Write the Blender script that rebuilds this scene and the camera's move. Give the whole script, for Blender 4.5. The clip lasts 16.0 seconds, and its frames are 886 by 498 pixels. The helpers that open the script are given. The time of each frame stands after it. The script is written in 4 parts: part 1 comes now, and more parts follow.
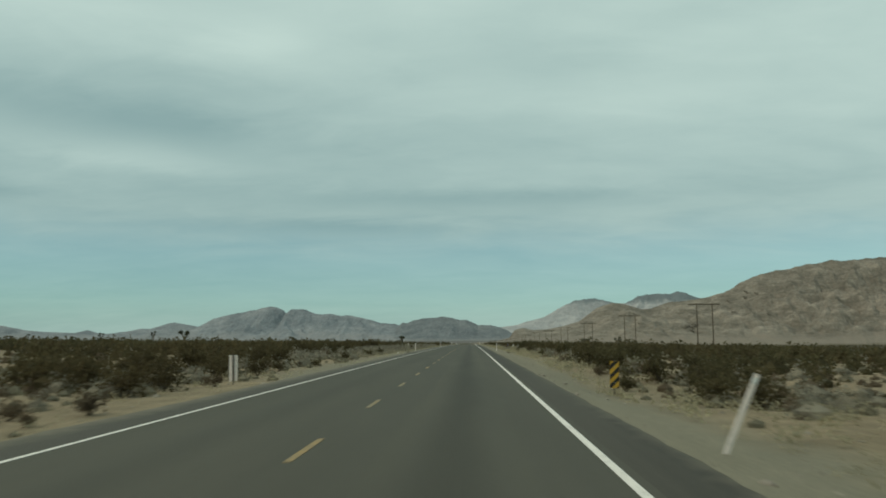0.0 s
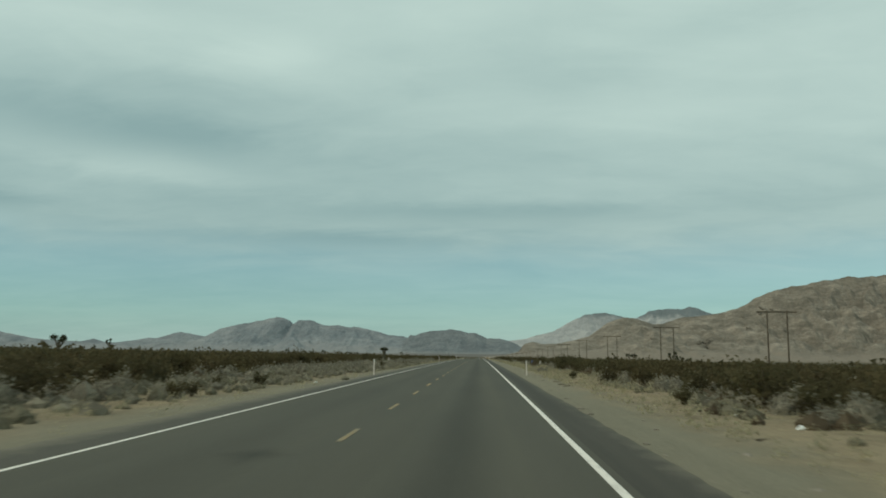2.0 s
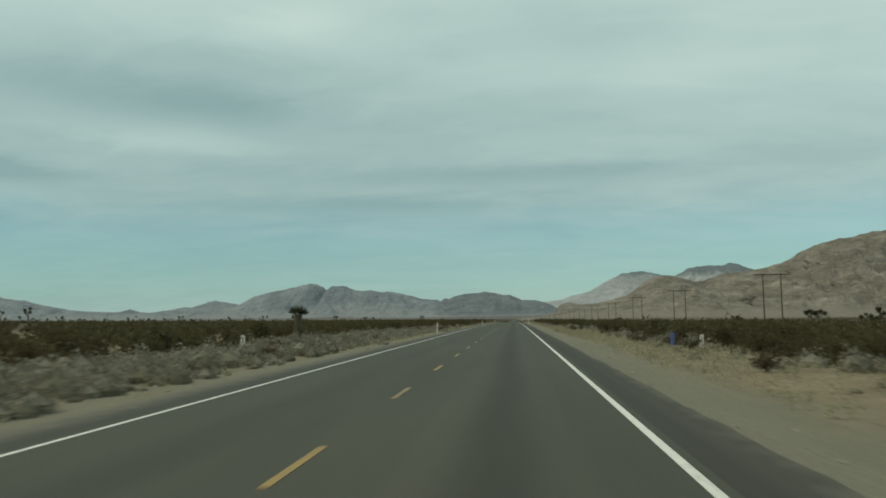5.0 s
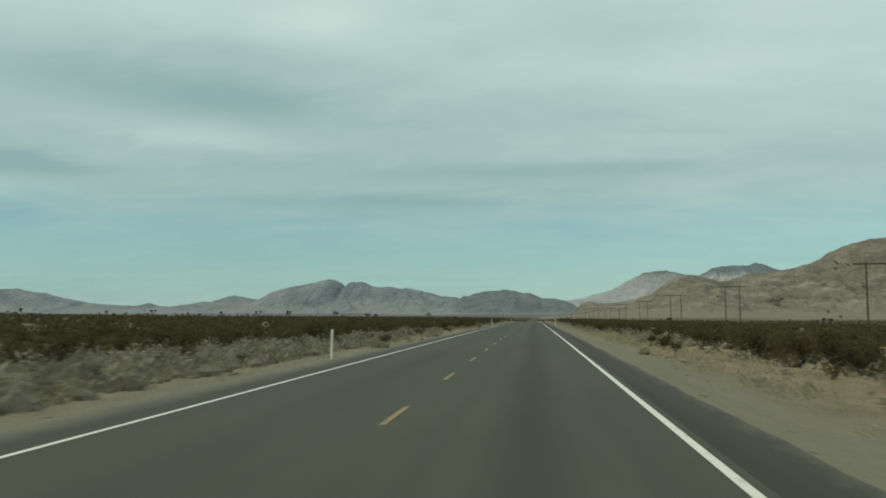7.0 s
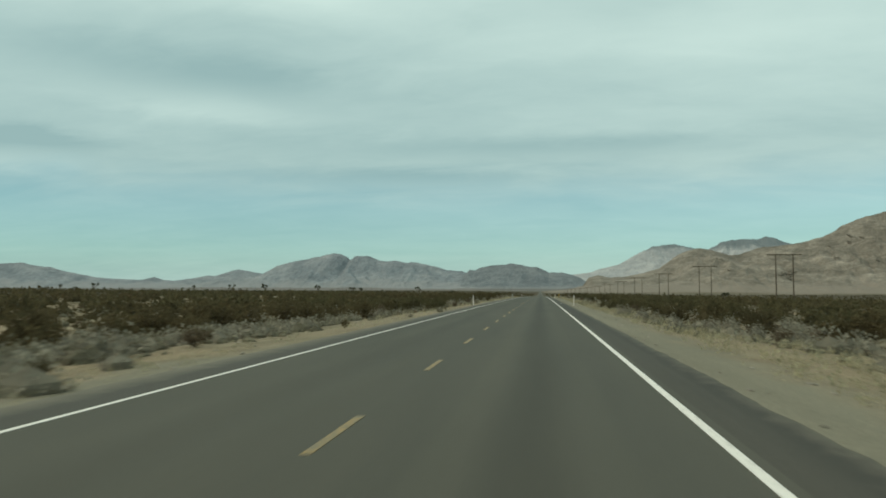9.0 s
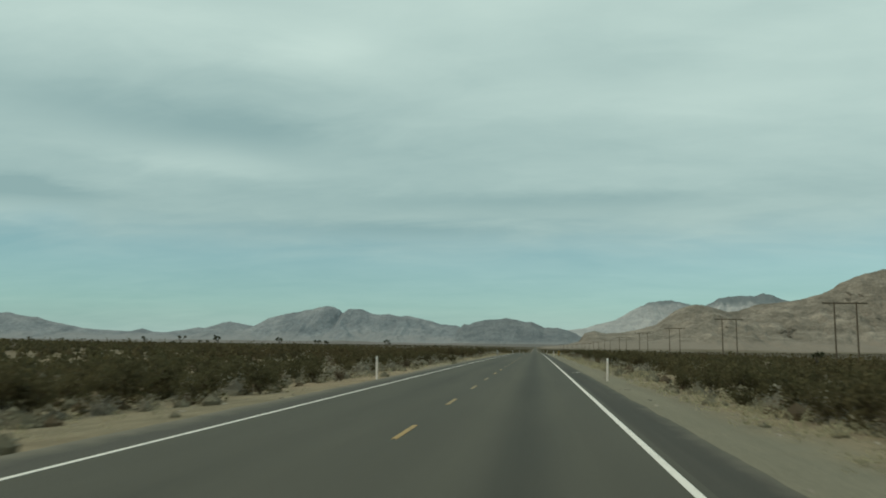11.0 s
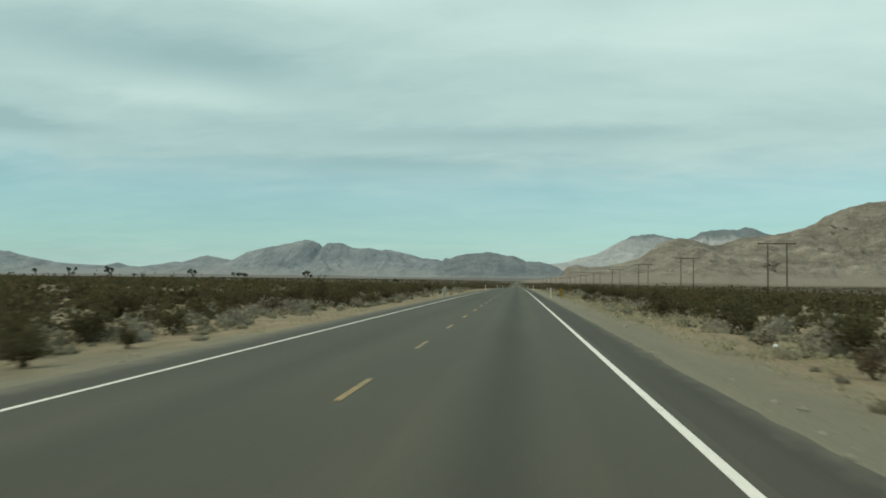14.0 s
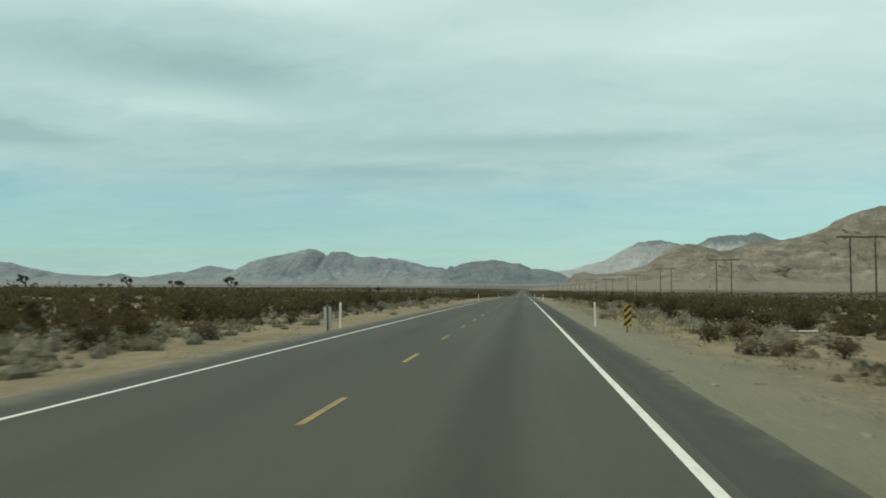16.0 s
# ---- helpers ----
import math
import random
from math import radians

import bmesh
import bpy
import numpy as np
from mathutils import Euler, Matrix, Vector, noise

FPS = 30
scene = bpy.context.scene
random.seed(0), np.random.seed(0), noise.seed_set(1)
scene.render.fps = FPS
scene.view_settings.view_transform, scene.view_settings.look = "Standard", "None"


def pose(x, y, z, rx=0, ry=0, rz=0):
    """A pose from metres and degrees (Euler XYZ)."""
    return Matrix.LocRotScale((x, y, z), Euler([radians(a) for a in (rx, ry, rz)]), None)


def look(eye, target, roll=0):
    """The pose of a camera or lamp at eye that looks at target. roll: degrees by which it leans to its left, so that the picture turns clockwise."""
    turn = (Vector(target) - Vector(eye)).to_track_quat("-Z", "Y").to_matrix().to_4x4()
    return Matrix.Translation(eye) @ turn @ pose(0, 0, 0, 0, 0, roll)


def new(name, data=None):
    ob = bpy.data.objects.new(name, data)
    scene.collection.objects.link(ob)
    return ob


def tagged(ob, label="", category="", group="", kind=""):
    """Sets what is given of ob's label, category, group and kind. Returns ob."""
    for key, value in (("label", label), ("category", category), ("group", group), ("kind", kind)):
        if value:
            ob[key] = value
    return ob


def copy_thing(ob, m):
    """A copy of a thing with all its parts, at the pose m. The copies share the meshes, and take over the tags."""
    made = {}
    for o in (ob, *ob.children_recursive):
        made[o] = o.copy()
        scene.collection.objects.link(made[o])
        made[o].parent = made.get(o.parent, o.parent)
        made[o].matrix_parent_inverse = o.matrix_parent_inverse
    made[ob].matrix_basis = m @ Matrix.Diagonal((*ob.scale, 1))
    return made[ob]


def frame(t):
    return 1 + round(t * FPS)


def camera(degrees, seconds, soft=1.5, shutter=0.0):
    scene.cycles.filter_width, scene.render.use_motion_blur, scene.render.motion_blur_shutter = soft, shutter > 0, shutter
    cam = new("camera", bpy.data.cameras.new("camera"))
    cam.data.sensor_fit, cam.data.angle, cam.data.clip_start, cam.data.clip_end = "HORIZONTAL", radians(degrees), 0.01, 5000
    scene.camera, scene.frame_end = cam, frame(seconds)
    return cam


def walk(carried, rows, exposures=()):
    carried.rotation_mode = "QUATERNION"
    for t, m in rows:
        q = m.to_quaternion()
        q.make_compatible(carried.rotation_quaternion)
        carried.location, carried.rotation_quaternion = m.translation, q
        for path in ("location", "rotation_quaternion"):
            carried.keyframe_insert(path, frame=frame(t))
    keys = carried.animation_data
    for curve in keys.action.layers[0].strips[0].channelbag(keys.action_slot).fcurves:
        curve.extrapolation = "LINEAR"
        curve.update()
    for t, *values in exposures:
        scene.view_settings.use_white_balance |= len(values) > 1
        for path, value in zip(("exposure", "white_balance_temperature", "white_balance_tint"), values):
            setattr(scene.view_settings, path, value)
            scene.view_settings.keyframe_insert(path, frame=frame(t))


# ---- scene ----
from mathutils.bvhtree import BVHTree

# Car-borne camera on the right lane of a straight two-lane desert road; +y is the way ahead, x = 0 the centre line.
cam = camera(59.2, 16.0, soft=1.8, shutter=0.28)


def road_height(y):
    """Height of the road: a long gentle crown with its top at 185 m, which levels out far ahead."""
    y = np.asarray(y, float)
    near = np.clip(y, -150.0, 900.0)
    z = -((near - 185.0) ** 2) / 86600.0
    z = z + np.minimum(y + 150.0, 0.0) * 0.0077
    ahead = np.clip((y - 900.0) / 400.0, 0.0, 1.0)
    return z - 6.6 * (ahead - 0.5 * ahead**2)


EYE = 1.453
# seconds, x, y, yaw to the left, pitch up, roll
ROWS = [
    (0, 1.991, -0.56, 1.98, 6.77, -0.17),
    (0.5, 2.019, 11.64, 2.94, 6.94, -0.55),
    (1, 2.027, 23.50, 3.16, 7.12, 0.67),
    (1.5, 2.104, 35.36, 2.88, 7.40, 0.23),
    (2, 2.081, 47.20, 2.70, 7.71, 0.57),
    (2.5, 2.075, 58.52, 2.76, 7.24, 0.07),
    (3, 2.124, 71.01, 2.89, 6.47, 0.08),
    (3.5, 2.153, 83.00, 3.54, 5.83, -0.10),
    (4, 2.126, 94.76, 4.20, 5.47, 0.06),
    (4.5, 2.064, 106.97, 4.70, 5.12, -0.46),
    (7, 1.828, 166.77, 6.63, 4.86, -0.00),
    (7.5, 1.891, 178.58, 6.98, 3.68, 0.06),
    (8, 1.800, 190.59, 7.29, 2.82, -0.05),
    (10.5, 2.042, 248.54, 6.79, 5.22, 0.36),
    (11, 2.007, 259.93, 6.82, 6.95, 0.58),
    (11.5, 2.046, 271.57, 7.21, 8.32, 0.27),
    (12, 2.034, 282.85, 7.35, 8.92, 0.62),
    (12.5, 1.978, 294.35, 6.99, 6.96, 0.41),
    (13, 1.931, 305.71, 6.37, 3.66, 0.50),
    (13.5, 1.912, 317.31, 5.74, 2.28, 0.43),
    (14, 1.967, 328.73, 5.49, 2.15, 0.52),
    (14.5, 2.052, 340.23, 5.68, 2.77, 0.88),
    (15, 2.073, 351.51, 5.90, 3.22, 0.95),
    (15.5, 2.114, 362.95, 6.01, 3.18, 0.72),
    (16, 2.213, 373.63, 5.89, 2.76, 0.07),
]


def carried_pose(x, y, yaw, pitch, roll):
    a, b, z = radians(yaw), radians(pitch), float(road_height(y)) + EYE
    ahead = Vector((-math.sin(a) * math.cos(b), math.cos(a) * math.cos(b), math.sin(b)))
    return look((x, y, z), Vector((x, y, z)) + ahead, roll)


# the clip's camera darkens where much sky is in view and brightens as it dips
EXPOSURES = [(t, e, 6400, 4) for t, e in ((0.0, -0.18), (4.5, -0.17), (7.0, -0.09), (8.0, 0.08), (10.5, 0.05), (11.0, -0.12), (11.5, -0.18), (12.0, -0.32), (12.5, -0.25), (13.0, -0.02), (13.5, 0.12), (16.0, 0.18))]
walk(cam, [(r[0], carried_pose(*r[1:])) for r in ROWS], EXPOSURES)

# ---- sky and sun ----
SUN_ELEVATION, SUN_AZIMUTH = 46.0, -112.0  # degrees; azimuth clockwise from straight ahead


# Cloud streaks ahead: azimuth, elevation, half length, half height (radians), slope, darker (-) or brighter (+)
STREAKS = [
    (-0.46, 0.267, 0.26, 0.027, 0.07, -1.0), (-0.39, 0.310, 0.17, 0.036, 0.0, -0.55), (-0.41, 0.217, 0.13, 0.014, 0.05, 0.75),
    (-0.28, 0.368, 0.085, 0.030, 0.0, 0.8), (-0.62, 0.174, 0.085, 0.012, 0.0, -1.0), (-0.62, 0.142, 0.070, 0.015, 0.0, 0.6),
    (-0.17, 0.462, 0.085, 0.012, 0.0, -0.8), (0.03, 0.179, 0.30, 0.012, 0.0, -0.6), (0.12, 0.359, 0.10, 0.034, 0.0, -0.5),
    (0.31, 0.396, 0.08, 0.022, 0.0, -0.4), (0.20, 0.291, 0.15, 0.019, 0.0, 0.4), (-0.52, 0.395, 0.22, 0.044, 0.0, 0.5),
    (-0.11, 0.430, 0.15, 0.044, 0.0, 0.5), (-0.15, 0.143, 0.16, 0.009, 0.0, -0.55),
]


def make_world():
    world = bpy.data.worlds.new("overcast_sky")
    world.use_nodes = True
    scene.world = world
    nt = world.node_tree
    nt.nodes.clear()
    node, link = nt.nodes.new, nt.links.new

    def math_node(op, a, b=None, c=None, clamp=False):
        n = node("ShaderNodeMath")
        n.operation, n.use_clamp = op, clamp
        for i, v in enumerate((a, b, c)):
            if v is None:
                continue
            if isinstance(v, (int, float)):
                n.inputs[i].default_value = v
            else:
                link(v, n.inputs[i])
        return n.outputs[0]

    def span(value, a, b, c, d):
        n = node("ShaderNodeMapRange")
        n.interpolation_type = "SMOOTHSTEP"
        link(value, n.inputs["Value"])
        for key, v in (("From Min", a), ("From Max", b), ("To Min", c), ("To Max", d)):
            n.inputs[key].default_value = v
        return n.outputs[0]

    sky = node("ShaderNodeTexSky")
    sky.sky_type, sky.sun_disc = "NISHITA", False
    sky.sun_elevation, sky.sun_rotation = radians(SUN_ELEVATION), radians(SUN_AZIMUTH)
    sky.air_density, sky.dust_density, sky.ozone_density = 1.0, 0.4, 1.0
    clear = node("ShaderNodeMix")
    clear.data_type, clear.blend_type = "RGBA", "MULTIPLY"
    clear.inputs["Factor"].default_value = 1.0
    link(sky.outputs[0], clear.inputs["A"])
    clear.inputs["B"].default_value = (0.060, 0.094, 0.092, 1)

    coord = node("ShaderNodeTexCoord")
    sep = node("ShaderNodeSeparateXYZ")
    link(coord.outputs["Generated"], sep.inputs[0])
    up = math_node("MAXIMUM", sep.outputs["Z"], 0.0)
    turn = math_node("ARCTAN2", sep.outputs["X"], sep.outputs["Y"])
    lift = math_node("ADD", up, 0.16)
    plane = node("ShaderNodeCombineXYZ")
    link(math_node("DIVIDE", sep.outputs["X"], lift), plane.inputs[0])
    link(math_node("DIVIDE", sep.outputs["Y"], lift), plane.inputs[1])
    stretch = node("ShaderNodeMapping")
    stretch.inputs["Scale"].default_value = (0.55, 0.95, 1.0)
    stretch.inputs["Rotation"].default_value = (0, 0, radians(9))
    stretch.inputs["Location"].default_value = (3.1, 1.7, 0)
    link(plane.outputs[0], stretch.inputs[0])

    def cloud(scale, detail, rough, warp):
        n = node("ShaderNodeTexNoise")
        n.inputs["Scale"].default_value, n.inputs["Detail"].default_value = scale, detail
        n.inputs["Roughness"].default_value, n.inputs["Distortion"].default_value = rough, warp
        link(stretch.outputs[0], n.inputs["Vector"])
        return n.outputs["Fac"]

    big, fine, wisp = cloud(0.9, 5, 0.5, 0.3), cloud(3.2, 6, 0.55, 0.5), cloud(9.0, 5, 0.6, 0.4)
    mixed = math_node("ADD", math_node("MULTIPLY", big, 0.45), math_node("ADD", math_node("MULTIPLY", fine, 0.38), math_node("MULTIPLY", wisp, 0.17)))
    # ragged borders: every streak is read through the same wandering offsets
    az = math_node("MULTIPLY_ADD", math_node("SUBTRACT", fine, 0.5), 0.22, turn)
    el = math_node("MULTIPLY_ADD", math_node("SUBTRACT", mixed, 0.5), 0.06, up)
    # softly mottled, thinner and greyer low down and towards the left of the road
    tone = math_node("MULTIPLY_ADD", math_node("SUBTRACT", mixed, 0.5), 1.2, span(up, 0.10, 0.36, 0.29, 0.70))
    tone = math_node("MULTIPLY_ADD", sep.outputs["X"], 0.30, tone)
    for a0, e0, long, high, slope, amount in STREAKS:
        u = math_node("SUBTRACT", az, a0)
        v = math_node("ADD", el, -math.sin(e0))
        if slope:
            v = math_node("MULTIPLY_ADD", u, slope, v)
        u = math_node("MULTIPLY", u, 1 / long)
        v = math_node("MULTIPLY", v, 1 / high)
        far2 = math_node("MULTIPLY_ADD", u, u, math_node("MULTIPLY", v, v))
        tone = math_node("MULTIPLY_ADD", math_node("EXPONENT", math_node("MULTIPLY", far2, -1.0)), 0.37 * amount, tone)
    # the sheet ends some way above the horizon; below it lies thin veil over clear sky
    cover = span(math_node("MULTIPLY_ADD", math_node("SUBTRACT", fine, 0.5), 0.05, up), 0.095, 0.165, 0.56, 0.97)
    # hazier again right at the horizon
    cover = math_node("MAXIMUM", cover, span(up, 0.0, 0.07, 0.80, 0.5))
    shade = node("ShaderNodeValToRGB")
    link(tone, shade.inputs[0])
    shade.color_ramp.elements[0].position, shade.color_ramp.elements[0].color = 0.0, (0.315, 0.450, 0.450, 1)
    shade.color_ramp.elements[1].position, shade.color_ramp.elements[1].color = 1.0, (0.640, 0.775, 0.722, 1)
    blend = node("ShaderNodeMix")
    blend.data_type = "RGBA"
    link(cover, blend.inputs["Factor"])
    link(clear.outputs["Result"], blend.inputs["A"])
    link(shade.outputs[0], blend.inputs["B"])
    back = node("ShaderNodeBackground")
    back.inputs["Strength"].default_value = 1.0
    link(blend.outputs["Result"], back.inputs[0])
    out = node("ShaderNodeOutputWorld")
    link(back.outputs[0], out.inputs[0])


make_world()
sun = new("sun", bpy.data.lights.new("sun", "SUN"))
sun.data.energy, sun.data.angle, sun.data.color = 1.5, radians(16), (1.0, 0.88, 0.70)
az, el = radians(SUN_AZIMUTH), radians(SUN_ELEVATION)
sun.matrix_world = look((0, 0, 60), Vector((0, 0, 60)) - Vector((math.sin(az) * math.cos(el), math.cos(az) * math.cos(el), math.sin(el))))


# ---- materials ----
class Mat:
    """A node material with a few short-hands."""

    def __init__(self, name, rough=0.8, metal=0.0, spec=0.3):
        self.m = bpy.data.materials.new(name)
        self.m.use_nodes = True
        self.nt = self.m.node_tree
        self.bsdf = self.nt.nodes["Principled BSDF"]
        self.bsdf.inputs["Roughness"].default_value = rough
        self.bsdf.inputs["Metallic"].default_value = metal
        self.bsdf.inputs["Specular IOR Level"].default_value = spec
        self._place = None

    def node(self, kind):
        return self.nt.nodes.new(kind)

    def link(self, a, b):
        self.nt.links.new(a, b)

    def place(self):
        if not self._place:
            self._place = self.node("ShaderNodeNewGeometry").outputs["Position"]
        return self._place

    def noise(self, scale, detail=4, rough=0.55, stretch=None, warp=0.0):
        n = self.node("ShaderNodeTexNoise")
        n.inputs["Scale"].default_value, n.inputs["Detail"].default_value = scale, detail
        n.inputs["Roughness"].default_value, n.inputs["Distortion"].default_value = rough, warp
        where = self.place()
        if stretch:
            mp = self.node("ShaderNodeMapping")
            mp.inputs["Scale"].default_value = stretch
            self.link(where, mp.inputs[0])
            where = mp.outputs[0]
        self.link(where, n.inputs["Vector"])
        return n.outputs["Fac"]

    def ramp(self, fac, *stops):
        r = self.node("ShaderNodeValToRGB")
        while len(r.color_ramp.elements) < len(stops):
            r.color_ramp.elements.new(0.5)
        for e, (p, c) in zip(r.color_ramp.elements, stops):
            e.position, e.color = p, (*c, 1) if len(c) == 3 else c
        self.link(fac, r.inputs[0])
        return r.outputs[0]

    def mix(self, fac, a, b, how="MIX"):
        n = self.node("ShaderNodeMix")
        n.data_type, n.blend_type = "RGBA", how
        for key, v in (("Factor", fac), ("A", a), ("B", b)):
            if isinstance(v, (int, float)):
                n.inputs[key].default_value = v
            elif isinstance(v, tuple):
                n.inputs[key].default_value = (*v, 1)
            else:
                self.link(v, n.inputs[key])
        return n.outputs["Result"]

    def calc(self, op, a, b=0.0, clamp=False):
        n = self.node("ShaderNodeMath")
        n.operation, n.use_clamp = op, clamp
        for i, v in enumerate((a, b)):
            if isinstance(v, (int, float)):
                n.inputs[i].default_value = v
            else:
                self.link(v, n.inputs[i])
        return n.outputs[0]

    def axis(self, n):
        s = self.node("ShaderNodeSeparateXYZ")
        self.link(self.place(), s.inputs[0])
        return s.outputs[n]

    def bump(self, height, strength=0.3, distance=0.02):
        b = self.node("ShaderNodeBump")
        b.inputs["Strength"].default_value, b.inputs["Distance"].default_value = strength, distance
        self.link(height, b.inputs["Height"])
        self.link(b.outputs[0], self.bsdf.inputs["Normal"])
        return self

    def color(self, c):
        if isinstance(c, tuple):
            self.bsdf.inputs["Base Color"].default_value = (*c, 1)
        else:
            self.link(c, self.bsdf.inputs["Base Color"])
        return self


def sand_material():
    m = Mat("desert_sand", 0.95, spec=0.1)
    broad = m.ramp(m.noise(0.07, 4), (0.35, (0.208, 0.172, 0.112)), (0.57, (0.278, 0.203, 0.128)))
    patch = m.ramp(m.noise(0.55, 6, 0.65), (0.38, (0.200, 0.170, 0.120)), (0.6, (0.350, 0.292, 0.202)))
    c = m.mix(0.42, broad, patch)
    grit = m.noise(9.0, 6, 0.75)
    c = m.mix(0.55, c, m.ramp(grit, (0.3, (0.45, 0.45, 0.45)), (0.7, (1.25, 1.25, 1.25))), "MULTIPLY")
    # long scrapes left by graders and tyres
    c = m.mix(0.5, c, m.ramp(m.noise(1.6, 5, 0.65, (1.0, 0.07, 1.0)), (0.34, (0.78, 0.77, 0.75)), (0.64, (1.16, 1.15, 1.12))), "MULTIPLY")
    # gravel verge along the road, greyer than the open desert
    left = m.calc("LESS_THAN", m.axis(0), 0.0)
    off = m.calc("ABSOLUTE", m.axis(0))
    edge = m.calc("ADD", off, m.calc("MULTIPLY", m.noise(0.35, 4), 3.0))
    # the gravel is narrower on the left, least so between 25 and 240 m and round 333 m
    stretch = m.calc("MULTIPLY", m.calc("SUBTRACT", 110.0, m.calc("ABSOLUTE", m.calc("SUBTRACT", m.axis(1), 132.0))), 0.08, True)
    second = m.calc("MULTIPLY", m.calc("SUBTRACT", 34.0, m.calc("ABSOLUTE", m.calc("SUBTRACT", m.axis(1), 333.0))), 0.06, True)
    stretch = m.calc("MAXIMUM", stretch, m.calc("MULTIPLY", second, 0.75))
    edge = m.calc("ADD", edge, m.calc("MULTIPLY", left, m.calc("SUBTRACT", 3.4, m.calc("MULTIPLY", stretch, 3.3))))
    verge = m.node("ShaderNodeMapRange")
    m.link(edge, verge.inputs["Value"])
    verge.inputs["From Min"].default_value, verge.inputs["From Max"].default_value = 7.4, 9.2
    verge.inputs["To Min"].default_value, verge.inputs["To Max"].default_value = 1.0, 0.0
    gravel = m.ramp(m.noise(14, 5, 0.8), (0.3, (0.14, 0.131, 0.100)), (0.7, (0.268, 0.244, 0.183)))
    gravel = m.mix(0.55, gravel, m.ramp(m.noise(1.1, 5, 0.6, (1.0, 0.05, 1.0)), (0.35, (0.82, 0.81, 0.80)), (0.65, (1.14, 1.13, 1.11))), "MULTIPLY")
    c = m.mix(m.calc("MULTIPLY", verge.outputs[0], 0.85), c, gravel)
    # away from the road small dry growth covers most of the ground
    reach = m.calc("MAXIMUM", m.calc("MULTIPLY", m.calc("SUBTRACT", off, 30.0), 0.018), m.calc("MULTIPLY", m.calc("SUBTRACT", m.axis(1), 620.0), 0.0016))
    clear = m.calc("SUBTRACT", 9.0, m.calc("MULTIPLY", m.calc("MULTIPLY", m.calc("SUBTRACT", m.axis(1), 600.0), 0.0025, True), 5.0))
    reach = m.calc("MULTIPLY", reach, m.calc("MULTIPLY", m.calc("SUBTRACT", off, clear), 0.3, True), True)
    # growth tones are lowered to take in the bushes' own shade
    growth = m.ramp(m.noise(0.09, 6, 0.7, (1.0, 0.6, 1.0)), (0.36, (0.050, 0.042, 0.027)), (0.58, (0.072, 0.059, 0.039)), (0.74, (0.125, 0.100, 0.068)))
    c = m.mix(m.calc("MULTIPLY", reach, 0.88), c, growth)
    return m.color(c).bump(m.calc("ADD", grit, m.noise(2.2, 5)), 0.6, 0.06).m


def asphalt_material(name, low, high, streaks=True):
    m = Mat(name, 0.85, spec=0.25)
    c = m.ramp(m.noise(60, 4, 0.8), (0.3, low), (0.7, high))
    c = m.mix(0.6, c, m.ramp(m.noise(0.5, 5, 0.6, (1.0, 0.12, 1.0)), (0.3, (0.80, 0.80, 0.78)), (0.7, (1.18, 1.17, 1.12))), "MULTIPLY")
    if streaks:
        # oil stain down the middle of each lane, lighter wheel tracks beside it
        wob = m.calc("MULTIPLY", m.calc("SUBTRACT", m.noise(0.12, 3, 0.5, (0, 1, 0)), 0.5), 0.35)
        off = m.calc("ABSOLUTE", m.calc("SUBTRACT", m.calc("ABSOLUTE", m.calc("ADD", m.axis(0), wob)), 1.78))
        r = m.ramp(off, (0.0, (0.66, 0.66, 0.66)), (0.22, (0.74, 0.74, 0.74)), (0.55, (1.0, 1.0, 1.0)), (0.85, (1.08, 1.08, 1.06)), (1.0, (1.0, 1.0, 1.0)))
        # the far lane carries less of it
        c = m.mix(m.calc("SUBTRACT", 0.85, m.calc("MULTIPLY", m.calc("LESS_THAN", m.axis(0), 0.0), 0.5)), c, r, "MULTIPLY")
        c = m.mix(0.5, c, m.ramp(m.noise(0.9, 4, 0.55, (1.0, 0.02, 1.0)), (0.35, (0.90, 0.91, 0.92)), (0.65, (1.10, 1.07, 1.03))), "MULTIPLY")
        # an old oil spill in the far lane
        gap = m.calc("ADD", m.calc("ABSOLUTE", m.calc("ADD", m.axis(0), 1.05)), m.calc("MULTIPLY", m.calc("ABSOLUTE", m.calc("SUBTRACT", m.axis(1), 58.3)), 0.6))
        gap = m.calc("ADD", gap, m.calc("MULTIPLY", m.noise(2.0, 4), 0.7))
        c = m.mix(1.0, c, m.ramp(gap, (0.35, (0.55, 0.55, 0.55)), (1.0, (1.0, 1.0, 1.0))), "MULTIPLY")
    else:
        # sand blown over the outer edge
        reach = m.calc("ADD", m.calc("ABSOLUTE", m.axis(0)), m.calc("MULTIPLY", m.calc("SUBTRACT", m.noise(1.6, 5, 0.7), 0.5), 1.1))
        left = m.calc("LESS_THAN", m.axis(0), 0.0)
        dust = m.calc("MULTIPLY", m.calc("SUBTRACT", m.calc("ADD", reach, m.calc("MULTIPLY", left, 0.22)), 4.42), 1.5, True)
        # long bands of different age run along it
        c = m.mix(0.9, c, m.ramp(m.noise(1.9, 3, 0.5, (1.0, 0.015, 1.0)), (0.36, (0.82, 0.81, 0.80)), (0.62, (1.20, 1.17, 1.13))), "MULTIPLY")
        c = m.mix(m.calc("MULTIPLY", left, 0.4), c, (0.098, 0.090, 0.073))
        c = m.mix(m.calc("MULTIPLY", dust, 0.8), c, (0.19, 0.165, 0.122))
    m.color(c)
    return m.bump(m.noise(80, 3, 0.8), 0.35, 0.006).m


